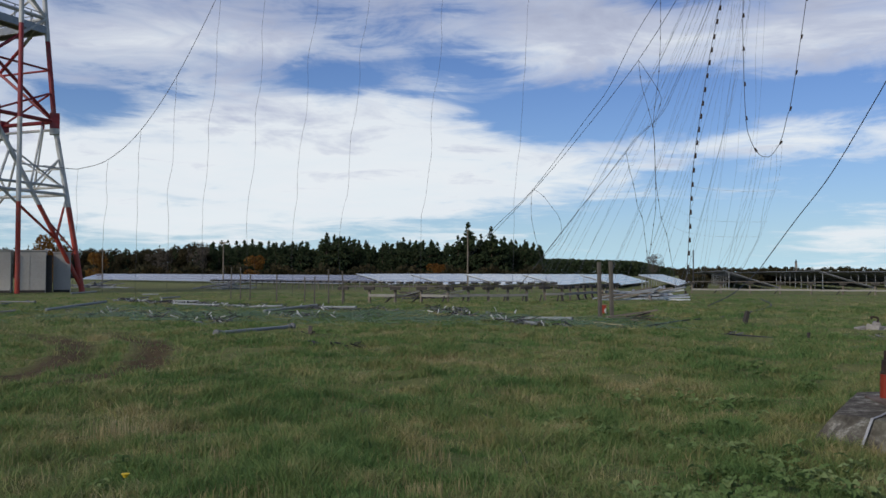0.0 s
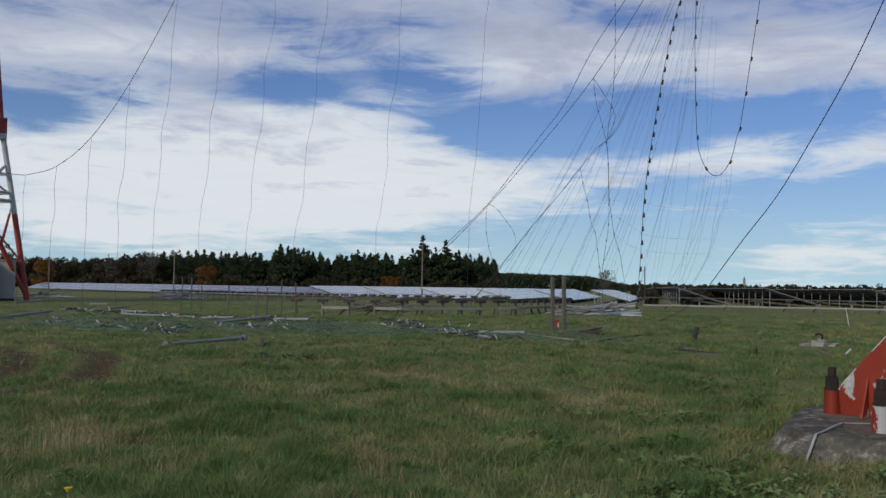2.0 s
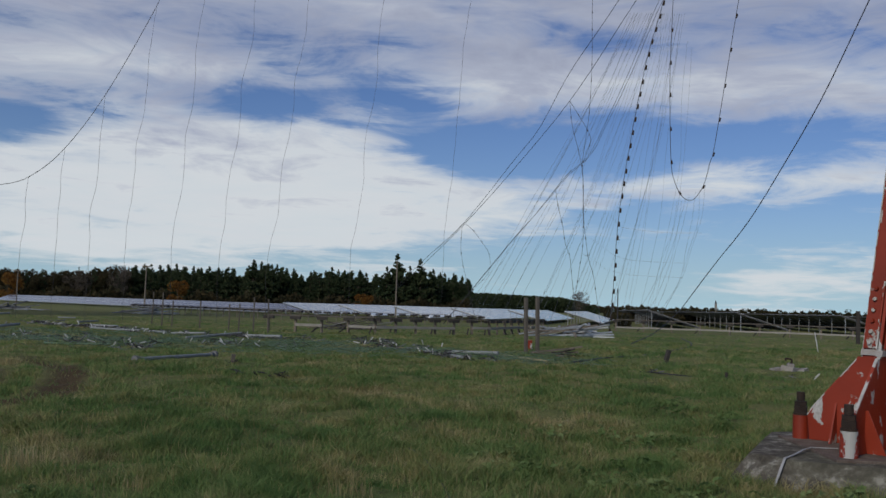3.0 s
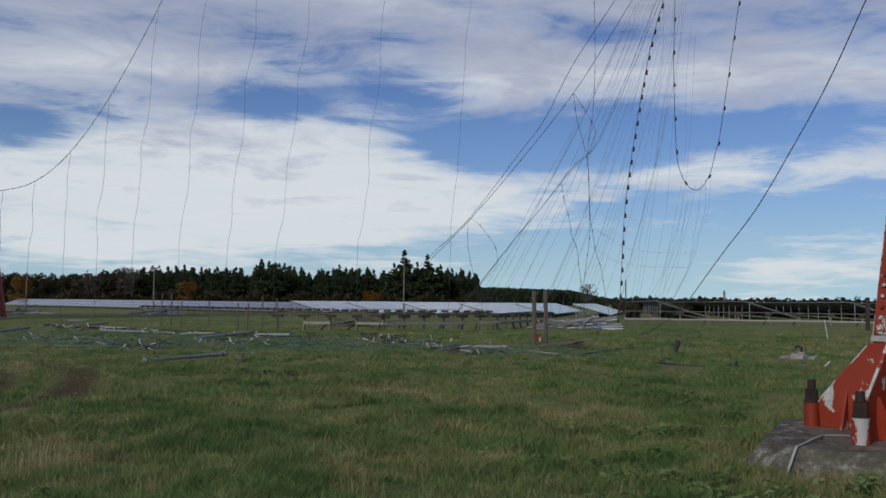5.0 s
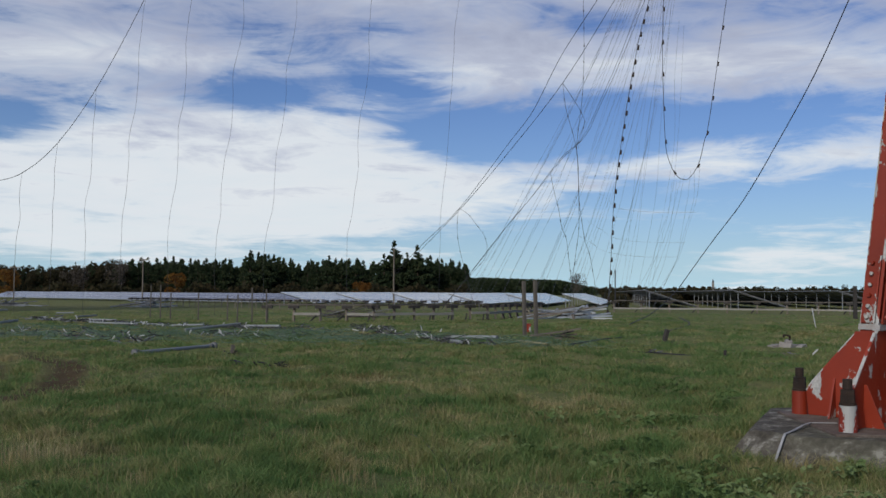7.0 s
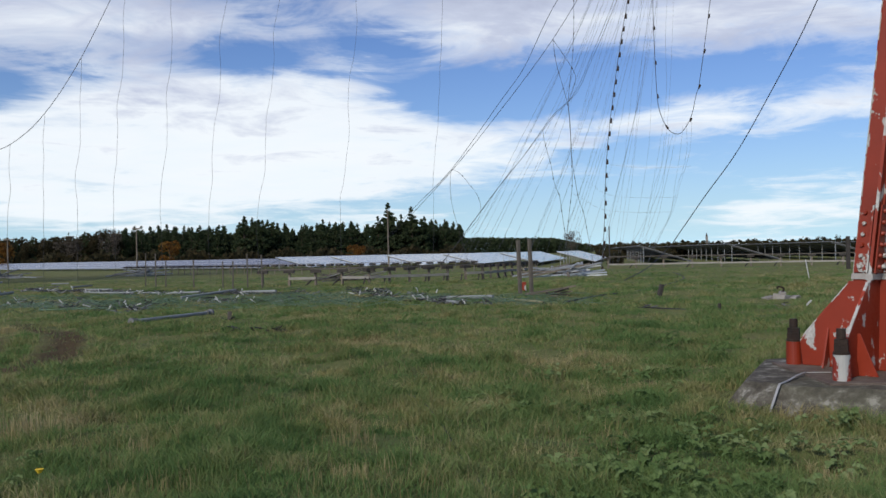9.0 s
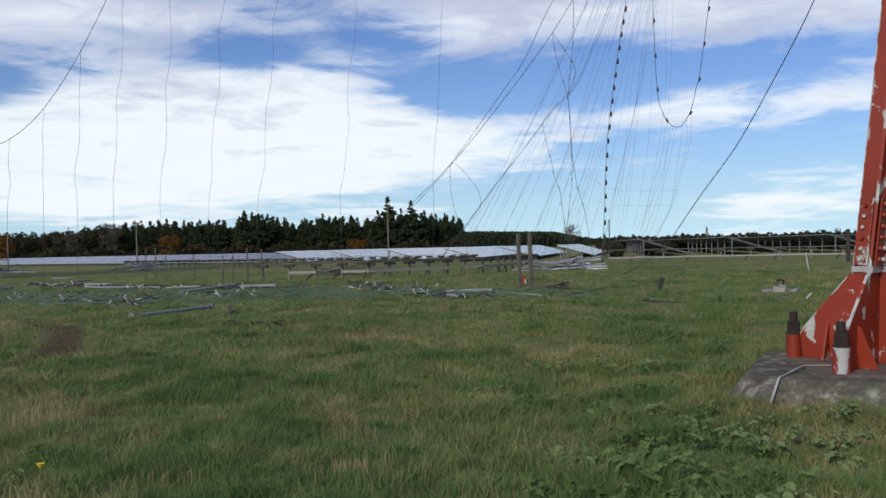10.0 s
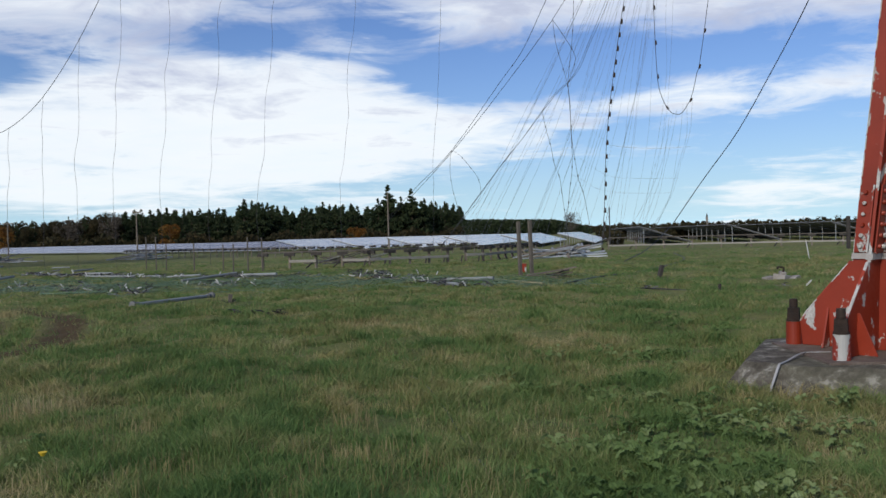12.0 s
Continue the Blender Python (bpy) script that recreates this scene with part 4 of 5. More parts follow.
def hang(kind, pts):
    r, label, clip = WIRES[kind]
    if kind in ("loop", "bundle") and pts[-1][2] < 6.0:
        (x0, y0, z0), (x1, y1, z1) = pts[-2:]
        run = (z1 - 0.25) / (z0 - z1)
        pts = pts + [(x1 + (x1 - x0) * run, y1 + (y1 - y0) * run, 0.25)]
    line = glide(pts, 24 if kind in ("string", "festoon") else 6)
    if kind == "dropper":
        pts = pts + [(pts[-1][0], pts[-1][1], 0.02)]
        ph = wob.uniform(0, 6)
        line = [p + Vector((0.035 * math.sin(p.z * 0.9 + ph) + 0.02 * math.sin(p.z * 2.3 + 2 * ph), 0, 0)) for p in glide(pts, 9)]
    w = thing("antenna_wire", Matrix.Translation(line[0]), label, "wire", "hanging antenna wires")
    local = [p - line[0] for p in line]
    part("cable", Shape().tube(local, r, r, 5), M_WIRE, w)
    if clip:
        run = 0.0
        size = {"loop": 0.055, "string": 0.105, "festoon": 0.085}[kind]
        for a, b in zip(local, local[1:]):
            run += (b - a).length
            if run > clip:
                run = 0.0
                d = (b - a).normalized()
                drop = Vector((size * 0.5, 0, -size * 0.5)) if kind != "loop" else Vector((0, 0, 0))
                part("insulator", Shape().tube([b - d * size * 1.5 + drop, b - d * size * 0.7 + drop, b + d * size * 0.7 + drop, b + d * size * 1.5 + drop], size * 0.55, size * 0.9, 8), M_RUST if kind != "loop" else M_WIRE, w)


hang("carrier", [(-30.79, 53.82, 8.52), (-29.28, 54.65, 8.39), (-28.72, 54.95, 8.47), (-27.31, 55.66, 9.12), (-25.53, 56.50, 11.12), (-23.35, 57.43, 15.10), (-20.68, 58.45, 21.43), (-19.28, 58.93, 25.71), (-17.95, 59.35, 30.11)])
hang("dropper", [(-27.31, 55.66, 9.12), (-27.40, 55.62, 7.51), (-27.40, 55.62, 6.13), (-27.55, 55.54, 4.28)])
hang("dropper", [(-25.53, 56.50, 11.12), (-25.59, 56.47, 9.54), (-25.58, 56.48, 8.10), (-25.68, 56.43, 4.56)])
hang("dropper", [(-23.35, 57.43, 15.10), (-23.59, 57.34, 11.37), (-23.57, 57.35, 9.19), (-23.85, 57.23, 7.22), (-23.83, 57.24, 4.39)])
hang("dropper", [(-20.68, 58.45, 21.43), (-20.91, 58.37, 18.01), (-21.06, 58.31, 14.51), (-21.40, 58.19, 11.76), (-21.42, 58.18, 9.81), (-21.73, 58.07, 6.38), (-21.72, 58.07, 4.45)])
hang("dropper", [(-17.42, 59.50, 25.75), (-17.74, 59.41, 22.12), (-18.03, 59.32, 19.04), (-18.09, 59.30, 15.49), (-18.42, 59.20, 12.69), (-18.46, 59.19, 9.97), (-18.89, 59.05, 6.48), (-18.93, 59.04, 4.52)])
hang("dropper", [(-14.15, 60.36, 26.12), (-14.38, 60.31, 22.45), (-14.48, 60.29, 19.58), (-14.95, 60.17, 16.99), (-15.07, 60.14, 13.41), (-15.55, 60.02, 9.83), (-15.71, 59.98, 7.05), (-15.95, 59.91, 4.59)])
hang("dropper", [(-10.45, 61.11, 26.43), (-10.78, 61.06, 22.72), (-10.97, 61.02, 19.82), (-11.39, 60.94, 17.47), (-11.54, 60.92, 14.62), (-12.05, 60.82, 11.00), (-12.22, 60.78, 7.94), (-12.77, 60.67, 4.65)])
hang("dropper", [(-5.23, 61.78, 26.72), (-5.53, 61.75, 22.99), (-5.71, 61.74, 20.35), (-5.83, 61.73, 16.91), (-6.42, 61.67, 12.99), (-6.46, 61.66, 10.40), (-6.85, 61.62, 6.78), (-7.16, 61.58, 4.98)])
hang("dropper", [(1.20, 61.99, 26.83), (0.74, 62.00, 23.10), (0.32, 62.00, 19.55), (0.11, 62.00, 14.84), (-0.24, 62.00, 10.47), (-0.53, 62.00, 7.14), (-0.65, 62.00, 3.97)])
hang("dropper", [(-30.34, 57.48, 8.63), (-30.41, 57.45, 6.94), (-30.41, 57.45, 4.69), (-30.55, 57.37, 3.57)])
hang("main", [(14.50, 68.48, 29.52), (13.11, 74.57, 27.50), (10.41, 80.76, 23.68), (8.36, 86.74, 19.75), (6.35, 92.64, 17.48), (1.21, 98.56, 11.10), (-3.06, 104.24, 7.36), (-7.15, 109.77, 3.59)])
hang("main", [(15.86, 68.18, 29.40), (14.73, 75.24, 27.74), (10.78, 82.63, 21.57), (5.54, 89.83, 15.32), (1.36, 96.66, 10.92), (-2.44, 103.30, 7.44), (-6.80, 109.79, 3.60)])
hang("loop", [(9.31, 71.40, 18.86), (10.03, 71.30, 17.72), (10.90, 71.17, 16.20), (11.03, 71.15, 15.36), (10.51, 71.23, 13.85)])
hang("loop", [(9.31, 71.40, 18.86), (9.54, 71.37, 16.89), (9.93, 71.31, 15.38), (10.35, 71.25, 13.69), (10.53, 71.23, 12.25), (10.62, 71.21, 9.19), (10.82, 71.18, 7.53), (11.07, 71.14, 5.90), (11.47, 71.08, 4.59), (11.77, 71.03, 2.81)])
hang("loop", [(10.96, 71.16, 30.59), (10.98, 71.16, 26.31), (11.04, 71.15, 21.92), (10.90, 71.17, 17.88), (10.44, 71.24, 13.86), (10.51, 71.23, 12.20), (10.60, 71.21, 8.87), (10.60, 71.22, 6.89), (10.35, 71.25, 4.91), (10.12, 71.28, 3.03)])
hang("loop", [(8.31, 71.52, 11.55), (8.54, 71.49, 10.23), (8.95, 71.44, 8.56), (9.21, 71.41, 7.05), (9.58, 71.36, 6.06), (9.76, 71.33, 4.59), (9.94, 71.31, 3.12)])
hang("loop", [(1.11, 89.99, 10.28), (0.94, 90.00, 9.63), (0.89, 90.00, 7.77), (1.13, 89.99, 6.08), (1.55, 89.99, 4.46)])
hang("loop", [(1.11, 89.99, 10.28), (2.02, 89.98, 9.64), (2.86, 89.95, 8.59), (3.70, 89.92, 7.38), (3.96, 89.91, 6.10), (3.69, 89.92, 5.05), (2.68, 89.96, 3.89)])
hang("bundle", [(17.48, 69.85, 30.08), (15.81, 70.24, 26.02), (14.70, 70.48, 23.07), (13.41, 70.74, 19.80), (12.11, 70.97, 16.82), (11.30, 71.11, 15.02), (10.51, 71.23, 13.85), (9.36, 71.39, 12.87), (8.31, 71.52, 11.55), (6.58, 71.70, 9.21), (5.29, 71.81, 7.73), (3.64, 71.91, 5.54), (1.80, 71.98, 3.21)])
hang("bundle", [(17.91, 69.74, 30.04), (16.07, 70.18, 26.00), (14.88, 70.45, 22.90), (13.54, 70.71, 19.61), (12.20, 70.96, 16.68), (11.39, 71.09, 14.88), (10.54, 71.23, 13.78), (9.22, 71.41, 12.55), (7.26, 71.63, 10.05), (5.61, 71.78, 8.05), (3.96, 71.89, 6.05), (2.17, 71.97, 3.72)])
hang("string", [(14.39, 58.25, 25.36), (13.61, 58.44, 21.92), (12.95, 58.59, 19.46), (12.22, 58.74, 15.61), (11.58, 58.87, 11.48), (11.23, 58.94, 8.75), (11.03, 58.98, 6.27), (10.92, 59.00, 3.83), (10.77, 59.03, 1.64), (10.62, 59.05, 0.10)])
hang("festoon", [(14.01, 56.28, 24.56), (13.92, 56.30, 21.19), (13.83, 56.33, 17.72), (13.85, 56.32, 15.04), (13.97, 56.29, 11.35), (14.23, 56.23, 10.02), (14.64, 56.12, 9.20), (15.04, 56.02, 8.94), (15.44, 55.91, 9.07), (15.95, 55.76, 9.96), (16.29, 55.66, 11.37), (16.60, 55.57, 12.80), (17.72, 55.23, 20.83), (18.21, 55.07, 24.08)])
hang("guy", [(18.85, 35.60, 19.10), (18.30, 39.28, 15.42), (18.08, 43.02, 12.52), (17.72, 46.75, 9.96), (17.07, 50.53, 7.13), (16.22, 54.30, 4.72), (15.20, 58.04, 1.97)])
hang("guyend", [(15.20, 58.04, 1.97), (13.18, 53.74, 1.04), (11.30, 49.39, 0.44), (9.28, 45.05, 0.05)])


def fan(n, top0, top1, low0, low1, sag, r, label, seed):
    rng = random.Random(seed)
    top0, top1, low0, low1 = [Vector(p) for p in (top0, top1, low0, low1)]
    for i in range(n):
        f = (i + rng.uniform(-0.35, 0.35)) / (n - 1)
        a, b = top0.lerp(top1, f), low0.lerp(low1, min(1.0, max(0.0, f + rng.uniform(-0.12, 0.12))))
        b = b + (b - a) * max(0.0, (b.z - 0.3) / (a.z - b.z)) if b.z < 4.5 else b
        pts = [a.lerp(b, t) + Vector((sag * math.sin(t * math.pi) * rng.uniform(0.6, 1.3) + 0.12 * math.sin(7 * t + i), 0, -abs(sag) * 0.5 * math.sin(t * math.pi))) for t in (0, 0.2, 0.4, 0.6, 0.8, 1)]
        line = glide(pts, 4)
        w = new("net_wire", Shape().tube([p - line[0] for p in line], r, r, 4).mesh("net_wire", M_WIRE_LIGHT))
        w.matrix_world = Matrix.Translation(line[0])
        tagged(w, label, "wire", "fine wires of the antenna net")


fan(26, (13.8, 69.6, 25.8), (18.0, 68.7, 25.5), (2.1, 71.0, 3.3), (13.0, 69.8, 2.8), 0.45, 0.0075, "fine slanting wire of a slack antenna net", 5)
fan(6, (16.3, 69.1, 25.9), (18.6, 68.5, 22.8), (13.6, 69.7, 4.4), (16.2, 69.1, 3.5), 0.5, 0.007, "fine slanting wire of a slack antenna net", 8)
fan(7, (17.5, 68.8, 10.4), (19.6, 68.2, 11.6), (14.6, 69.5, 2.7), (17.0, 68.9, 2.8), 0.7, 0.0075, "fine wire drooping from the slack cable loop", 6)
fan(3, (10.6, 71.2, 6.5), (12.2, 71.0, 9.5), (18.0, 69.0, 4.5), (19.4, 68.4, 8.0), -1.2, 0.006, "fine cross wire of a slack antenna net", 7)


# ---- scrap on the meadow ----
def lift(x, y):
    return float(heave(np.float64(x), np.float64(y)))


def pipe(x0, y0, x1, y1, r, label, flange=True, z=0.0, tilt=0.0, mat=None):
    r *= 0.62
    a, b = Vector((x0, y0, lift(x0, y0) + r + 0.02 + z)), Vector((x1, y1, lift(x1, y1) + r + 0.02 + z + tilt))
    p = thing("scrap_pipe", Matrix.Translation(a), label, "pipe", "scrap pipes on the meadow")
    d = (b - a)
    u = d.normalized()
    part("tube", Shape().tube([Vector(), d], r, r * 0.94, 12), mat or M_GALV, p)
    if flange:
        for q, s in ((Vector(), 1), (d, -1)):
            part("flange", Shape().tube([q - u * 0.03 * s, q + u * 0.04 * s], r * 1.9, r * 1.9, 12), M_SCRAP, p)
            part("collar", Shape().tube([q + u * 0.10 * s, q + u * 0.20 * s], r * 1.35, r * 1.35, 10), M_SCRAP, p)


M_PIPE = mottled("pale zinc pipe", (0.20, 0.22, 0.22), (0.27, 0.285, 0.28), (0.12, 0.125, 0.12), 0.7, 2.5, 0.1)
PIPE = "long grey steel pipe with flanged ends lying on grass"
pipe(-7.95, 22.3, -6.73, 25.3, 0.085, PIPE, mat=M_PIPE)
RUNS = [(-20.0, 45.6, -18.2, 47.4), (-16.6, 43.8, -13.0, 40.3), (-10.7, 35.7, -9.1, 38.4), (-23.7, 49.8, -24.6, 56.0), (-22.0, 52.0, -21.7, 54.1), (-19.4, 34.3, -19.8, 40.3), (-26.3, 42.2, -27.6, 46.9),
        (-26.9, 60.2, -25.8, 60.4), (-33.0, 61.7, -32.1, 63.8), (-20.9, 32.8, -20.2, 33.4), (-17.5, 42.8, -14.5, 41.0), (-19.4, 46.6, -16.8, 44.4), (-22.6, 47.0, -20.4, 46.4), (-12.8, 40.4, -10.9, 39.2),
        (0.0, 29.8, 1.6, 28.6), (-1.4, 35.0, -0.5, 30.5), (-0.9, 31.0, 0.4, 26.6), (-9.2, 38.2, -7.0, 36.6), (-28.5, 45.0, -25.5, 44.0)]
for i, (x0, y0, x1, y1) in enumerate(RUNS):
    pipe(x0, y0, x1, y1, 0.06 + 0.02 * ((i * 7) % 3), "grey steel pipe lying among scrap in grass", i % 3 == 0, 0.0, 0.04 * (i % 3), M_PIPE if i % 3 else M_SCRAP)

rng_scrap = random.Random(77)


def scrap_item(x, y, kind, size=1.0):
    z = lift(x, y)
    a = rng_scrap.uniform(0, math.tau)
    if kind == "insulator":
        L = rng_scrap.uniform(0.15, 0.34)
        up = rng_scrap.uniform(0.15, 1.2)
        d = Vector((math.cos(a), math.sin(a), up)).normalized()
        s = Shape()
        s.tube([Vector(), d * L], 0.016, 0.016, 8)
        for k in range(4):
            q = d * (L * (0.15 + 0.22 * k))
            s.tube([q - d * 0.012, q + d * 0.012], 0.028, 0.025, 8)
        ob = part("scrap_insulator", s, M_CHINA)
        tagged(ob, "white ceramic rod insulator thrown down in grass", "insulator", "scrap insulators")
        ob.matrix_world = pose(x, y, z + 0.03)
    else:
        ob = thing("scrap_fitting", pose(x, y, z), "bent steel fitting with loose wire in grass", "scrap", "scrap fittings")
        mat = rng_scrap.choice((M_SCRAP, M_SCRAP, M_DARK, M_GALV))
        for k in range(rng_scrap.randint(2, 4)):
            c = Vector((rng_scrap.uniform(-.35, .35), rng_scrap.uniform(-.35, .35), 0.05)) * size
            b = rng_scrap.uniform(0, math.tau)
            d = Vector((math.cos(b), math.sin(b), rng_scrap.uniform(-0.02, 0.45)))
            part("bar", Shape().beam(c, c + d * rng_scrap.uniform(0.2, 0.6) * size, 0.028, 0.024), mat, ob)
        for k in range(2):
            part("wire", Shape().tube(glide([Vector((rng_scrap.uniform(-.35, .35), rng_scrap.uniform(-.3, .3), rng_scrap.uniform(0.02, 0.22))) * size for _ in range(4)], 4), 0.009, 0.009, 4), M_WIRE, ob)


STRIPS = [((-23.0, 48.0), (-13.0, 40.5), 0.6), ((-13.0, 40.5), (-6.0, 36.0), 0.6), ((-9.4, 32.5), (-5.5, 31.5), 0.5), ((-17.0, 33.0), (-10.0, 28.8), 0.8), ((-3.4, 34.5), (0.6, 26.6), 0.5), ((-4.0, 40.5), (-2.0, 36.0), 0.5)]
for k, ((x0, y0), (x1, y1), w) in enumerate(STRIPS):
    n = int(math.hypot(x1 - x0, y1 - y0) * 5.6)
    for i in range(n):
        f = rng_scrap.random()
        scrap_item(x0 + (x1 - x0) * f + rng_scrap.gauss(0, w), y0 + (y1 - y0) * f + rng_scrap.gauss(0, w), "insulator" if rng_scrap.random() < 0.24 else "fitting", rng_scrap.uniform(0.45, 1.0))
for x, y, kd in ((-3.55, 35.0, "insulator"), (-2.0, 33.4, "insulator"), (5.47, 23.7, "fitting"), (9.4, 24.4, "fitting"), (9.9, 24.0, "insulator"),
                 (-5.8, 23.6, "fitting"), (-4.6, 19.2, "fitting"), (-4.0, 19.0, "fitting"), (-3.6, 19.3, "fitting"), (10.9, 21.6, "fitting"), (3.9, 26.4, "fitting"), (3.1, 26.6, "fitting")):
    scrap_item(x, y, kd, 0.55)


def wire_tangle(name, label, cx, cy, sx, sy, n, mat, r, hi, seed):
    """Loose coils of copper wire lying over one another."""
    rng = np.random.default_rng(seed)
    s = Shape()
    for i in range(n):
        x, y = cx + rng.normal(0, sx), cy + rng.normal(0, sy)
        a, L = rng.normal(0.15, 0.5), rng.uniform(0.8, 3.2)
        pts = []
        bend = rng.normal(0, 0.6)
        for k in range(6):
            t = k / 5
            ang = a + bend * t
            pts.append(Vector((x, y, lift(x, y) + 0.02 + hi * rng.uniform(0.1, 1.0) * math.sin(t * math.pi))))
            x, y = x + L / 5 * math.cos(ang), y + L / 5 * math.sin(ang)
        s.tube(pts, r, r, 3, False)
    me = bpy.data.meshes.new(name)
    me.from_pydata(s.v, [], s.f)
    me.materials.append(mat)
    tagged(new(name, me), label, "wire", kind="stuff")


M_VERDIGRIS = mottled("green copper wire", (0.09, 0.15, 0.09), (0.13, 0.20, 0.13), (0.06, 0.09, 0.06), 0.7, 2.0)
TANGLE = "loose green weathered copper wire heaped over grass"
for i, (cx, cy, sx, sy, n) in enumerate(((-13.5, 30.5, 2.6, 1.6, 420), (-10.5, 33.5, 2.6, 1.6, 300), (-5.5, 31.0, 2.2, 1.8, 330), (-1.2, 29.5, 1.8, 1.4, 260), (2.0, 28.0, 1.2, 0.9, 140), (-18.0, 36.5, 3.0, 1.8, 260))):
    wire_tangle("wire_tangle", TANGLE, cx, cy, sx, sy, int(n * 0.38), M_VERDIGRIS, 0.0065, 0.20, 300 + i)


def hose(pts, r, label, mat):
    line = glide([Vector((x, y, lift(x, y) + r + 0.015)) for x, y in pts], 8)
    ob = part("loose_cable", Shape().tube(line, r, r, 6), mat)
    tagged(ob, label, "cable", "loose cables on the grass")


M_ROPE = mottled("straw coloured rope", (0.24, 0.22, 0.12), (0.30, 0.27, 0.16), (0.17, 0.15, 0.09), 0.85, 6.0)
hose([(-3.8, 43.0), (-2.6, 36.5), (-2.0, 33.3), (-0.6, 32.0), (1.1, 32.2), (2.2, 29.0), (3.0, 26.8)], 0.035, "straw coloured rope trailing through grass", M_ROPE)
hose([(15.2, 58.0), (12.6, 46.0), (8.5, 36.0), (5.2, 30.0), (3.2, 26.4)], 0.022, "dark guy cable lying across the meadow", M_WIRE)
hose([(-0.45, 10.2), (-0.25, 9.2), (-0.04, 7.9), (0.12, 6.9), (0.22, 6.2), (0.45, 5.0)], 0.0065, "dark cable half hidden in grass", M_WIRE)
hose([(5.3, 28.0), (5.0, 25.5), (5.6, 23.6), (6.4, 23.2)], 0.018, "dark wire end lying in grass", M_WIRE)
hose([(-13.6, 30.2), (-13.2, 28.8), (-12.8, 28.2), (-11.0, 28.6)], 0.03, "pale green cable loop lying on grass", M_VERDIGRIS)


def beam_heap(cx, cy, n, span, seed, label, mats, w):
    rng = random.Random(seed)
    h = thing("beam_heap", pose(cx, cy, 0), label, "heap")
    for i in range(n):
        a = rng.gauss(0.05, 0.8)
        L = rng.uniform(0.45, 1.0) * span
        x, y = rng.uniform(-0.35, 0.35) * span, rng.uniform(-0.2, 0.2) * span
        z0 = 0.06 + w * 0.72 * (i % 5)
        d = Vector((math.cos(a), math.sin(a), rng.uniform(-0.12, 0.24))) * (L / 2)
        d.z = max(-z0 + 0.06, min(d.z, 0.45))
        part("beam", Shape().beam(Vector((x, y, z0)) - d + Vector((0, 0, max(0, abs(d.z) - z0 + 0.05))), Vector((x, y, z0)) + d + Vector((0, 0, max(0, abs(d.z) - z0 + 0.05))), w, w * 0.7), rng.choice(mats), h)


beam_heap(7.6, 55.5, 30, 4.6, 91, "heap of grey aluminium profiles and dismantled frames", [M_ALU, M_GALV, M_ALU, M_TIMBER], 0.13)
beam_heap(3.9, 31.0, 7, 1.5, 92, "small pile of weathered timber beams in grass", [M_TIMBER, M_POST, M_DARK], 0.075)
beam_heap(-6.0, 55.5, 18, 4.0, 93, "low heap of grey steel parts behind trestle", [M_SCRAP, M_POST, M_DARK], 0.07)
beam_heap(-30.0, 86.0, 16, 5.0, 94, "far heap of pale steel sections", [M_GALV, M_SCRAP], 0.12)
beam_heap(-44.0, 88.0, 16, 6.0, 95, "far heap of pale steel sections", [M_GALV, M_SCRAP], 0.12)


def build_rubble():
    t = thing("concrete_rubble", pose(10.1, 26.2, -0.02) @ Matrix.Scale(0.95, 4), "broken concrete stub with bent iron on grass", "rubble")
    rng = random.Random(6)
    for i, (x, y, z, s) in enumerate(((0, 0, 0.09, 0.42), (-0.38, 0.1, 0.08, 0.28), (0.35, -0.05, 0.07, 0.3), (0.02, 0.05, 0.27, 0.2))):
        sh = Shape().box(pose(x, y, z, rng.uniform(-12, 12), rng.uniform(-12, 12), rng.uniform(0, 90)), s * 1.3, s, s * 0.6)
        sh.v = [tuple(c + rng.uniform(-0.03, 0.03) for c in v) for v in sh.v]
        part("chunk", sh, M_CONCRETE, t, bevel=0.02)
    part("iron", Shape().tube(glide([(0.0, 0, 0.25), (0.05, 0, 0.42), (-0.12, 0.02, 0.47), (-0.14, 0, 0.40)], 5), 0.035, 0.03, 6), M_RUST, t)


build_rubble()


# ---- grass, weeds ----
def in_block(x, y, extra=0.0):
    return (x - FOOT.x) ** 2 + (y - FOOT.y) ** 2 < (1.52 + extra) ** 2


def bare_track(x, y):
    off = np.min([np.abs(np.hypot(x - cx, y - cy) - rad) / w for cx, cy, rad, w in TRACKS], axis=0)
    return (off < 1.1) & (y > 12.2) & (y < 22.4) & (x < -5.0)


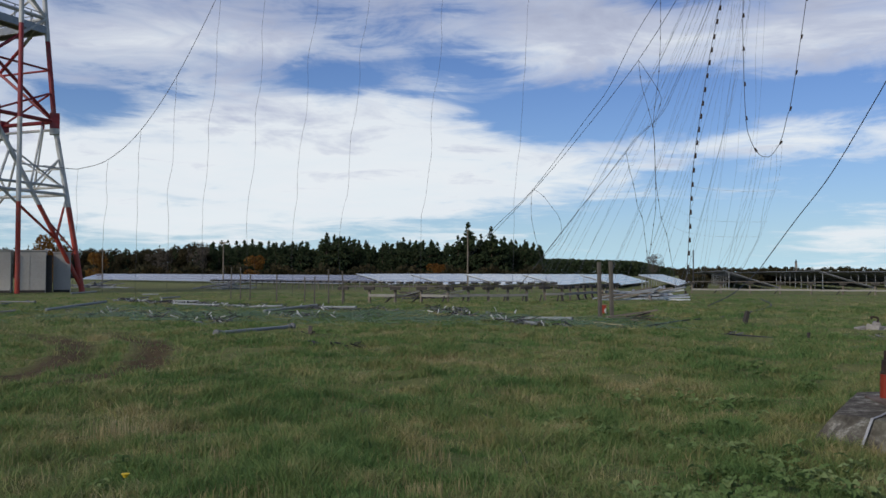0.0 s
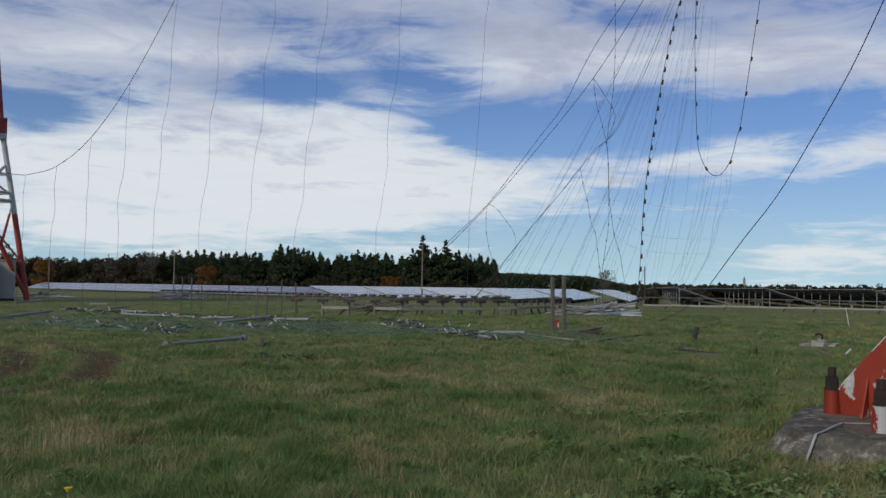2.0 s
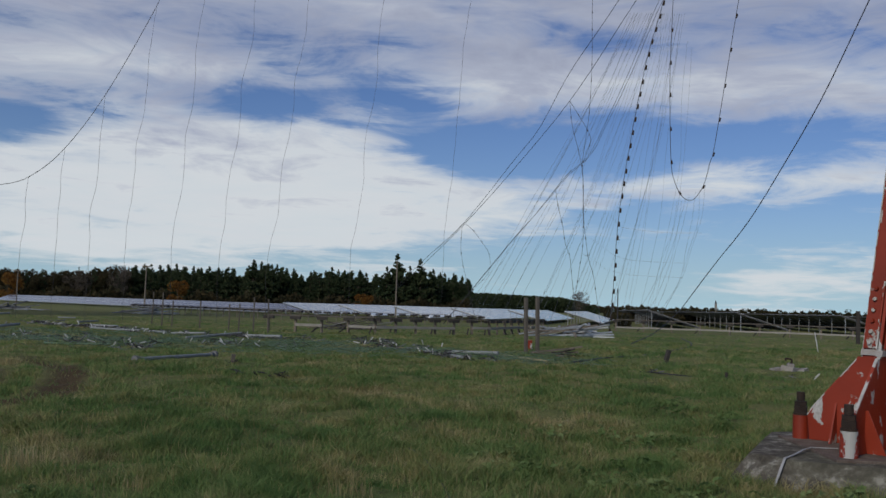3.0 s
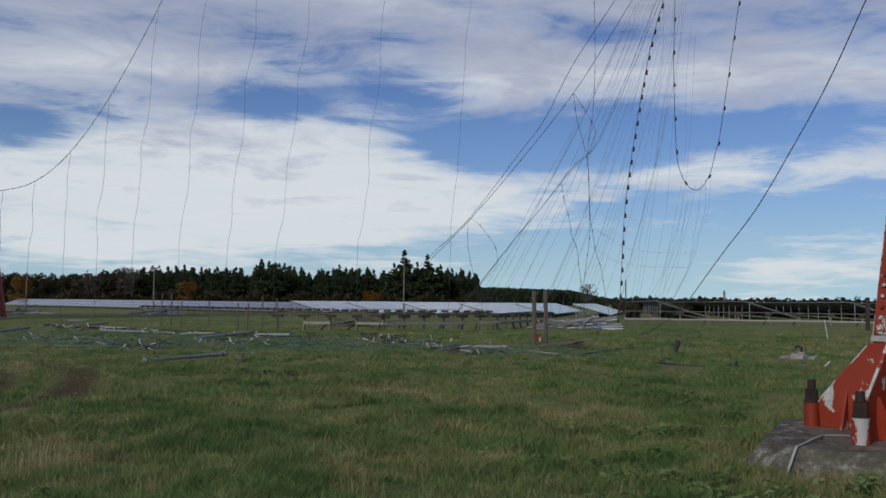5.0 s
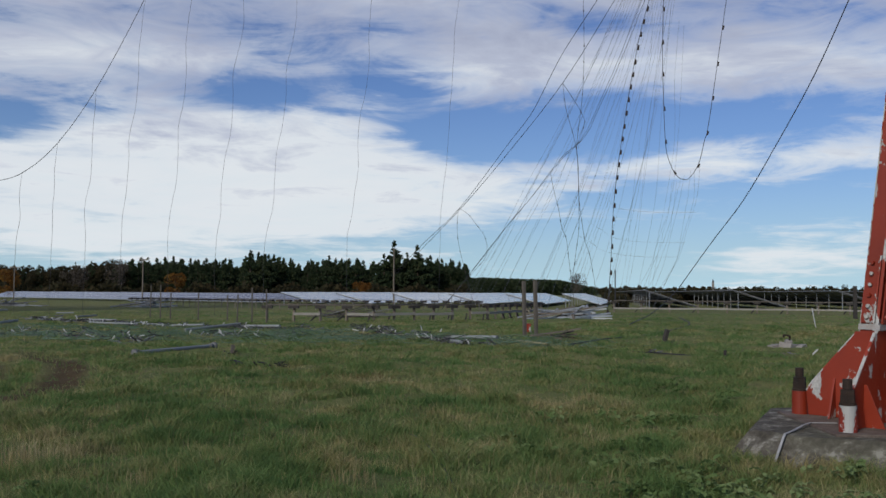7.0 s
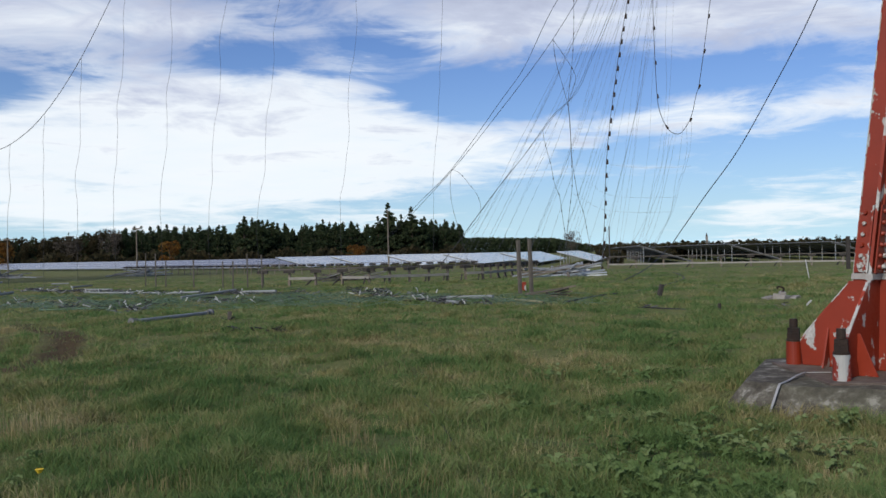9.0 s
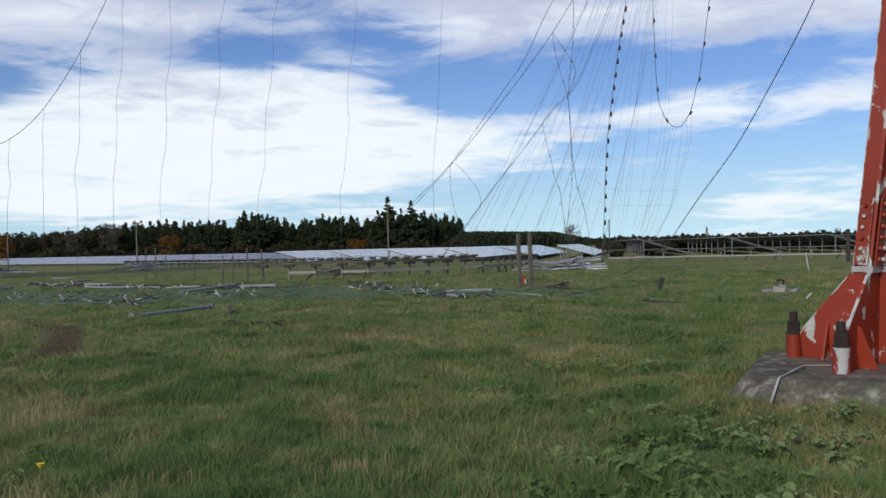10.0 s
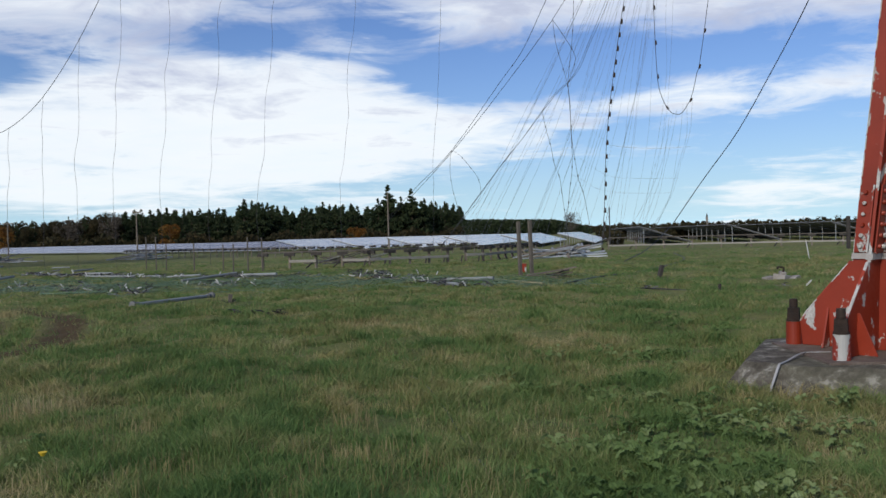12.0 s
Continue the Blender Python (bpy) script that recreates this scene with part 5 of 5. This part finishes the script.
def blades(name, label, n, r0, r1, az0, az1, hmin, hmax, width, mat, seed, keep=None, clumpy=0.6, droop=0.5, tussock=0):
    rng = np.random.default_rng(seed)
    r = r0 * (r1 / r0) ** rng.uniform(0, 1, n)
    a = np.radians(rng.uniform(az0, az1, n))
    x, y = r * np.sin(a), r * np.cos(a)
    if tussock:
        own, wide = np.arange(n) // tussock * tussock, 0.0085 * math.sqrt(tussock)
        x, y, r = x[own] + rng.normal(0, wide, n) * (1 + r[own] / 25), y[own] + rng.normal(0, wide, n) * (1 + r[own] / 25), r[own]
    # patches of longer and shorter turf
    f = np.array([noise.noise((u * 0.8, v * 0.8, 3.0)) + 0.6 * noise.noise((u * 2.3, v * 2.3, 9.0)) for u, v in zip(x, y)])
    ok = ~in_block(x, y) & ~(bare_track(x, y) & (rng.uniform(0, 1, n) < 0.9))
    if keep is not None:
        ok &= keep(x, y, f, rng)
    x, y, r, f = x[ok], y[ok], r[ok], f[ok]
    n = len(x)
    h = rng.uniform(hmin, hmax, n) * (1 + clumpy * np.clip(f, -0.9, 1.2))
    w = width * np.maximum(1.0, r / 8.0) ** 0.75 * rng.uniform(0.7, 1.3, n)
    ang = rng.uniform(0, math.tau, n)
    lean = h * rng.uniform(0.1, 1.0, n) * droop
    dx, dy = np.cos(ang), np.sin(ang)
    tw = rng.uniform(0, math.tau, n)
    wx, wy = np.cos(tw) * w, np.sin(tw) * w
    z = heave(x, y) - 0.02
    v = np.zeros((n, 5, 3))
    v[:, 0] = np.stack([x - wx, y - wy, z], 1)
    v[:, 1] = np.stack([x + wx, y + wy, z], 1)
    mx, my, mz = x + dx * lean * 0.35, y + dy * lean * 0.35, z + h * 0.62
    v[:, 2] = np.stack([mx - wx * 0.8, my - wy * 0.8, mz], 1)
    v[:, 3] = np.stack([mx + wx * 0.8, my + wy * 0.8, mz], 1)
    v[:, 4] = np.stack([x + dx * lean, y + dy * lean, z + h], 1)
    b = np.arange(n)[:, None] * 5
    faces = np.concatenate([b + np.array([[0, 1, 3]]), b + np.array([[0, 3, 2]]), b + np.array([[2, 3, 4]])])
    tagged(new(name, fast_mesh(name, v.reshape(-1, 3), faces, mat)), label, "grass", kind="stuff")


blades("grass", "short rough green meadow grass", 470000, 4.6, 75, -33, 30, 0.025, 0.070, 0.0032, M_GRASS, 101, None, 0.9, 1.6)
blades("long_grass", "longer tufts of green and yellowing grass", 170000, 4.6, 45, -33, 30, 0.07, 0.16, 0.003, M_GRASS, 102, lambda x, y, f, g: f > 0.10, 0.6, 1.9)
blades("tussocks", "small tussocks of denser meadow grass", 150000, 4.6, 60, -33, 30, 0.05, 0.13, 0.0032, M_GRASS, 104, None, 0.7, 1.5, 60)
blades("hummocks", "low yellowish hummocks of coarse meadow grass", 90000, 8.0, 50, -33, 30, 0.07, 0.17, 0.0036, M_HUMMOCK, 105, None, 0.6, 1.5, 150)
blades("dry_stems", "sparse dry straw coloured grass stems", 11000, 5.0, 38, -33, 12, 0.09, 0.22, 0.0022, M_STRAW, 103, lambda x, y, f, g: (f < 0.15) & (g.uniform(0, 1, len(x)) < 0.6), 0.3, 0.5)


TUFTS = {}


def tuft(x, y, n, h, spread, mat, label, seed, sprawl=0.6):
    rng = np.random.default_rng(seed)
    s = Shape()
    for i in range(n):
        a = rng.uniform(0, math.tau)
        b = abs(rng.normal(0.2, sprawl))
        px, py = rng.normal(0, spread * 0.55), rng.normal(0, spread * 0.55)
        hh = h * rng.uniform(0.55, 1.05)
        w = 0.0028
        d = Vector((math.cos(a), math.sin(a), 0))
        q = Vector((-d.y, d.x, 0)) * w
        p0 = Vector((px, py, -0.02))
        p1 = p0 + d * hh * b * 0.35 + Vector((0, 0, hh * 0.65))
        p2 = p0 + d * hh * b + Vector((0, 0, hh * (1.0 - 0.3 * b)))
        s.add([p0 - q, p0 + q, p1 + q * 0.8, p1 - q * 0.8, p2], [(0, 1, 2, 3), (3, 2, 4)])
    o = Vector((x, y, lift(x, y)))
    TUFTS.setdefault((mat.name, label), Shape()).add([Vector(v) + o for v in s.v], s.f)


DRY = "tuft of dry straw coloured grass standing in meadow"
tuft(-4.05, 8.45, 190, 0.32, 0.26, M_STRAW, DRY, 1, 0.3)
rng_t = random.Random(19)
for i in range(46):
    r, a = 6.0 * 5.2 ** rng_t.random(), radians(rng_t.uniform(-29, 24))
    x, y = r * math.sin(a), r * math.cos(a)
    if not in_block(x, y, 0.4):
        tuft(x, y, rng_t.randint(40, 90), rng_t.uniform(0.12, 0.22), rng_t.uniform(0.15, 0.4), M_STRAW if rng_t.random() < 0.6 else M_GRASS, DRY, 200 + i)
tuft(-1.55, 16.9, 220, 0.24, 0.5, M_DEAD, "brown dead tuft of grass standing in meadow", 400)
tuft(-2.1, 16.9, 160, 0.22, 0.4, M_DEAD, "brown dead tuft of grass standing in meadow", 401)


for (mat_name, label), s in TUFTS.items():
    me = bpy.data.meshes.new("grass_tufts")
    me.from_pydata(s.v, [], s.f)
    me.materials.append(bpy.data.materials[mat_name])
    tagged(new("grass_tufts", me), label, "grass", kind="stuff")


def leaf_mesh(name, L, W, curl):
    s = Shape()
    n = 7
    for i in range(n + 1):
        t = i / n
        w = W * math.sin(math.pi * min(1, 0.06 + 0.94 * t)) ** 0.7 * (1.15 - 0.5 * t) * (0.84 if i % 2 else 1.10)
        z = L * (0.55 * t - curl * t * t) + (0.06 * L if i % 2 else 0)
        y = L * t * 0.9
        s.v += [(-w, y, z + 0.3 * W), (0, y, z - 0.1 * W), (w, y, z + 0.12 * W)]
    for i in range(n):
        o = 3 * i
        s.f += [(o, o + 1, o + 4, o + 3), (o + 1, o + 2, o + 5, o + 4)]
    me = s.mesh(name, M_WEED, False)
    return me


LEAVES = [leaf_mesh("leaf", 0.125, 0.042, 0.55), leaf_mesh("leaf", 0.09, 0.042, 0.70), leaf_mesh("leaf", 0.15, 0.036, 0.75)]


def weed(x, y, size, n, rng):
    w = thing("weed_plant", pose(x, y, lift(x, y) + 0.01), "broad leaved green weed growing low in grass", "weed", "broad leaved weeds")
    for i in range(n):
        l = part("leaf", rng.choice(LEAVES), None, w)
        k = size * rng.uniform(0.5, 1.0)
        l.matrix_local = pose(rng.uniform(-.05, .05), rng.uniform(-.05, .05), rng.uniform(0.03, 0.11), rng.uniform(-28, 28), rng.uniform(-35, 35), rng.uniform(0, 360)) @ Matrix.Scale(k, 4)


rng_w = random.Random(55)
PATCHES = [(2.5, 10.9), (2.2, 11.8), (3.8, 14.6), (4.1, 13.5), (0.7, 9.2), (1.0, 8.8), (1.4, 11.6), (1.7, 8.4), (2.0, 8.3), (1.4, 7.3), (2.0, 7.5), (2.4, 7.1), (2.6, 6.8), (3.5, 7.9), (1.1, 6.2), (1.9, 6.3), (1.9, 5.7), (2.0, 5.4), (1.4, 5.7), (0.8, 5.4), (1.4, 5.3), (3.0, 7.0), (-3.1, 6.5)]
for cx, cy in PATCHES:
    for i in range(3 if cx < 0 else 9):
        x, y = rng_w.gauss(cx, 0.27), rng_w.gauss(cy, 0.20 + 0.014 * cy)
        if not in_block(x, y, 0.15) and y > 4.5:
            weed(x, y, rng_w.uniform(0.7, 1.15), rng_w.randint(5, 8), rng_w)

flower = thing("dandelion", pose(-2.79, 5.98, lift(-2.79, 5.98)), "single yellow dandelion flower in grass", "flower")
M_YELLOW = mottled("yellow petals", (0.65, 0.45, 0.02), (0.75, 0.52, 0.03), (0.55, 0.36, 0.02), 0.7, 20.0)
part("stem", Shape().tube([(0, 0, 0), (0.01, 0, 0.17)], 0.004, 0.004, 5), M_WEED, flower)
part("petals", Shape().tube([(0.01, 0, 0.165), (0.01, 0, 0.18), (0.01, 0, 0.192)], 0.012, 0.030, 12), M_YELLOW, flower)
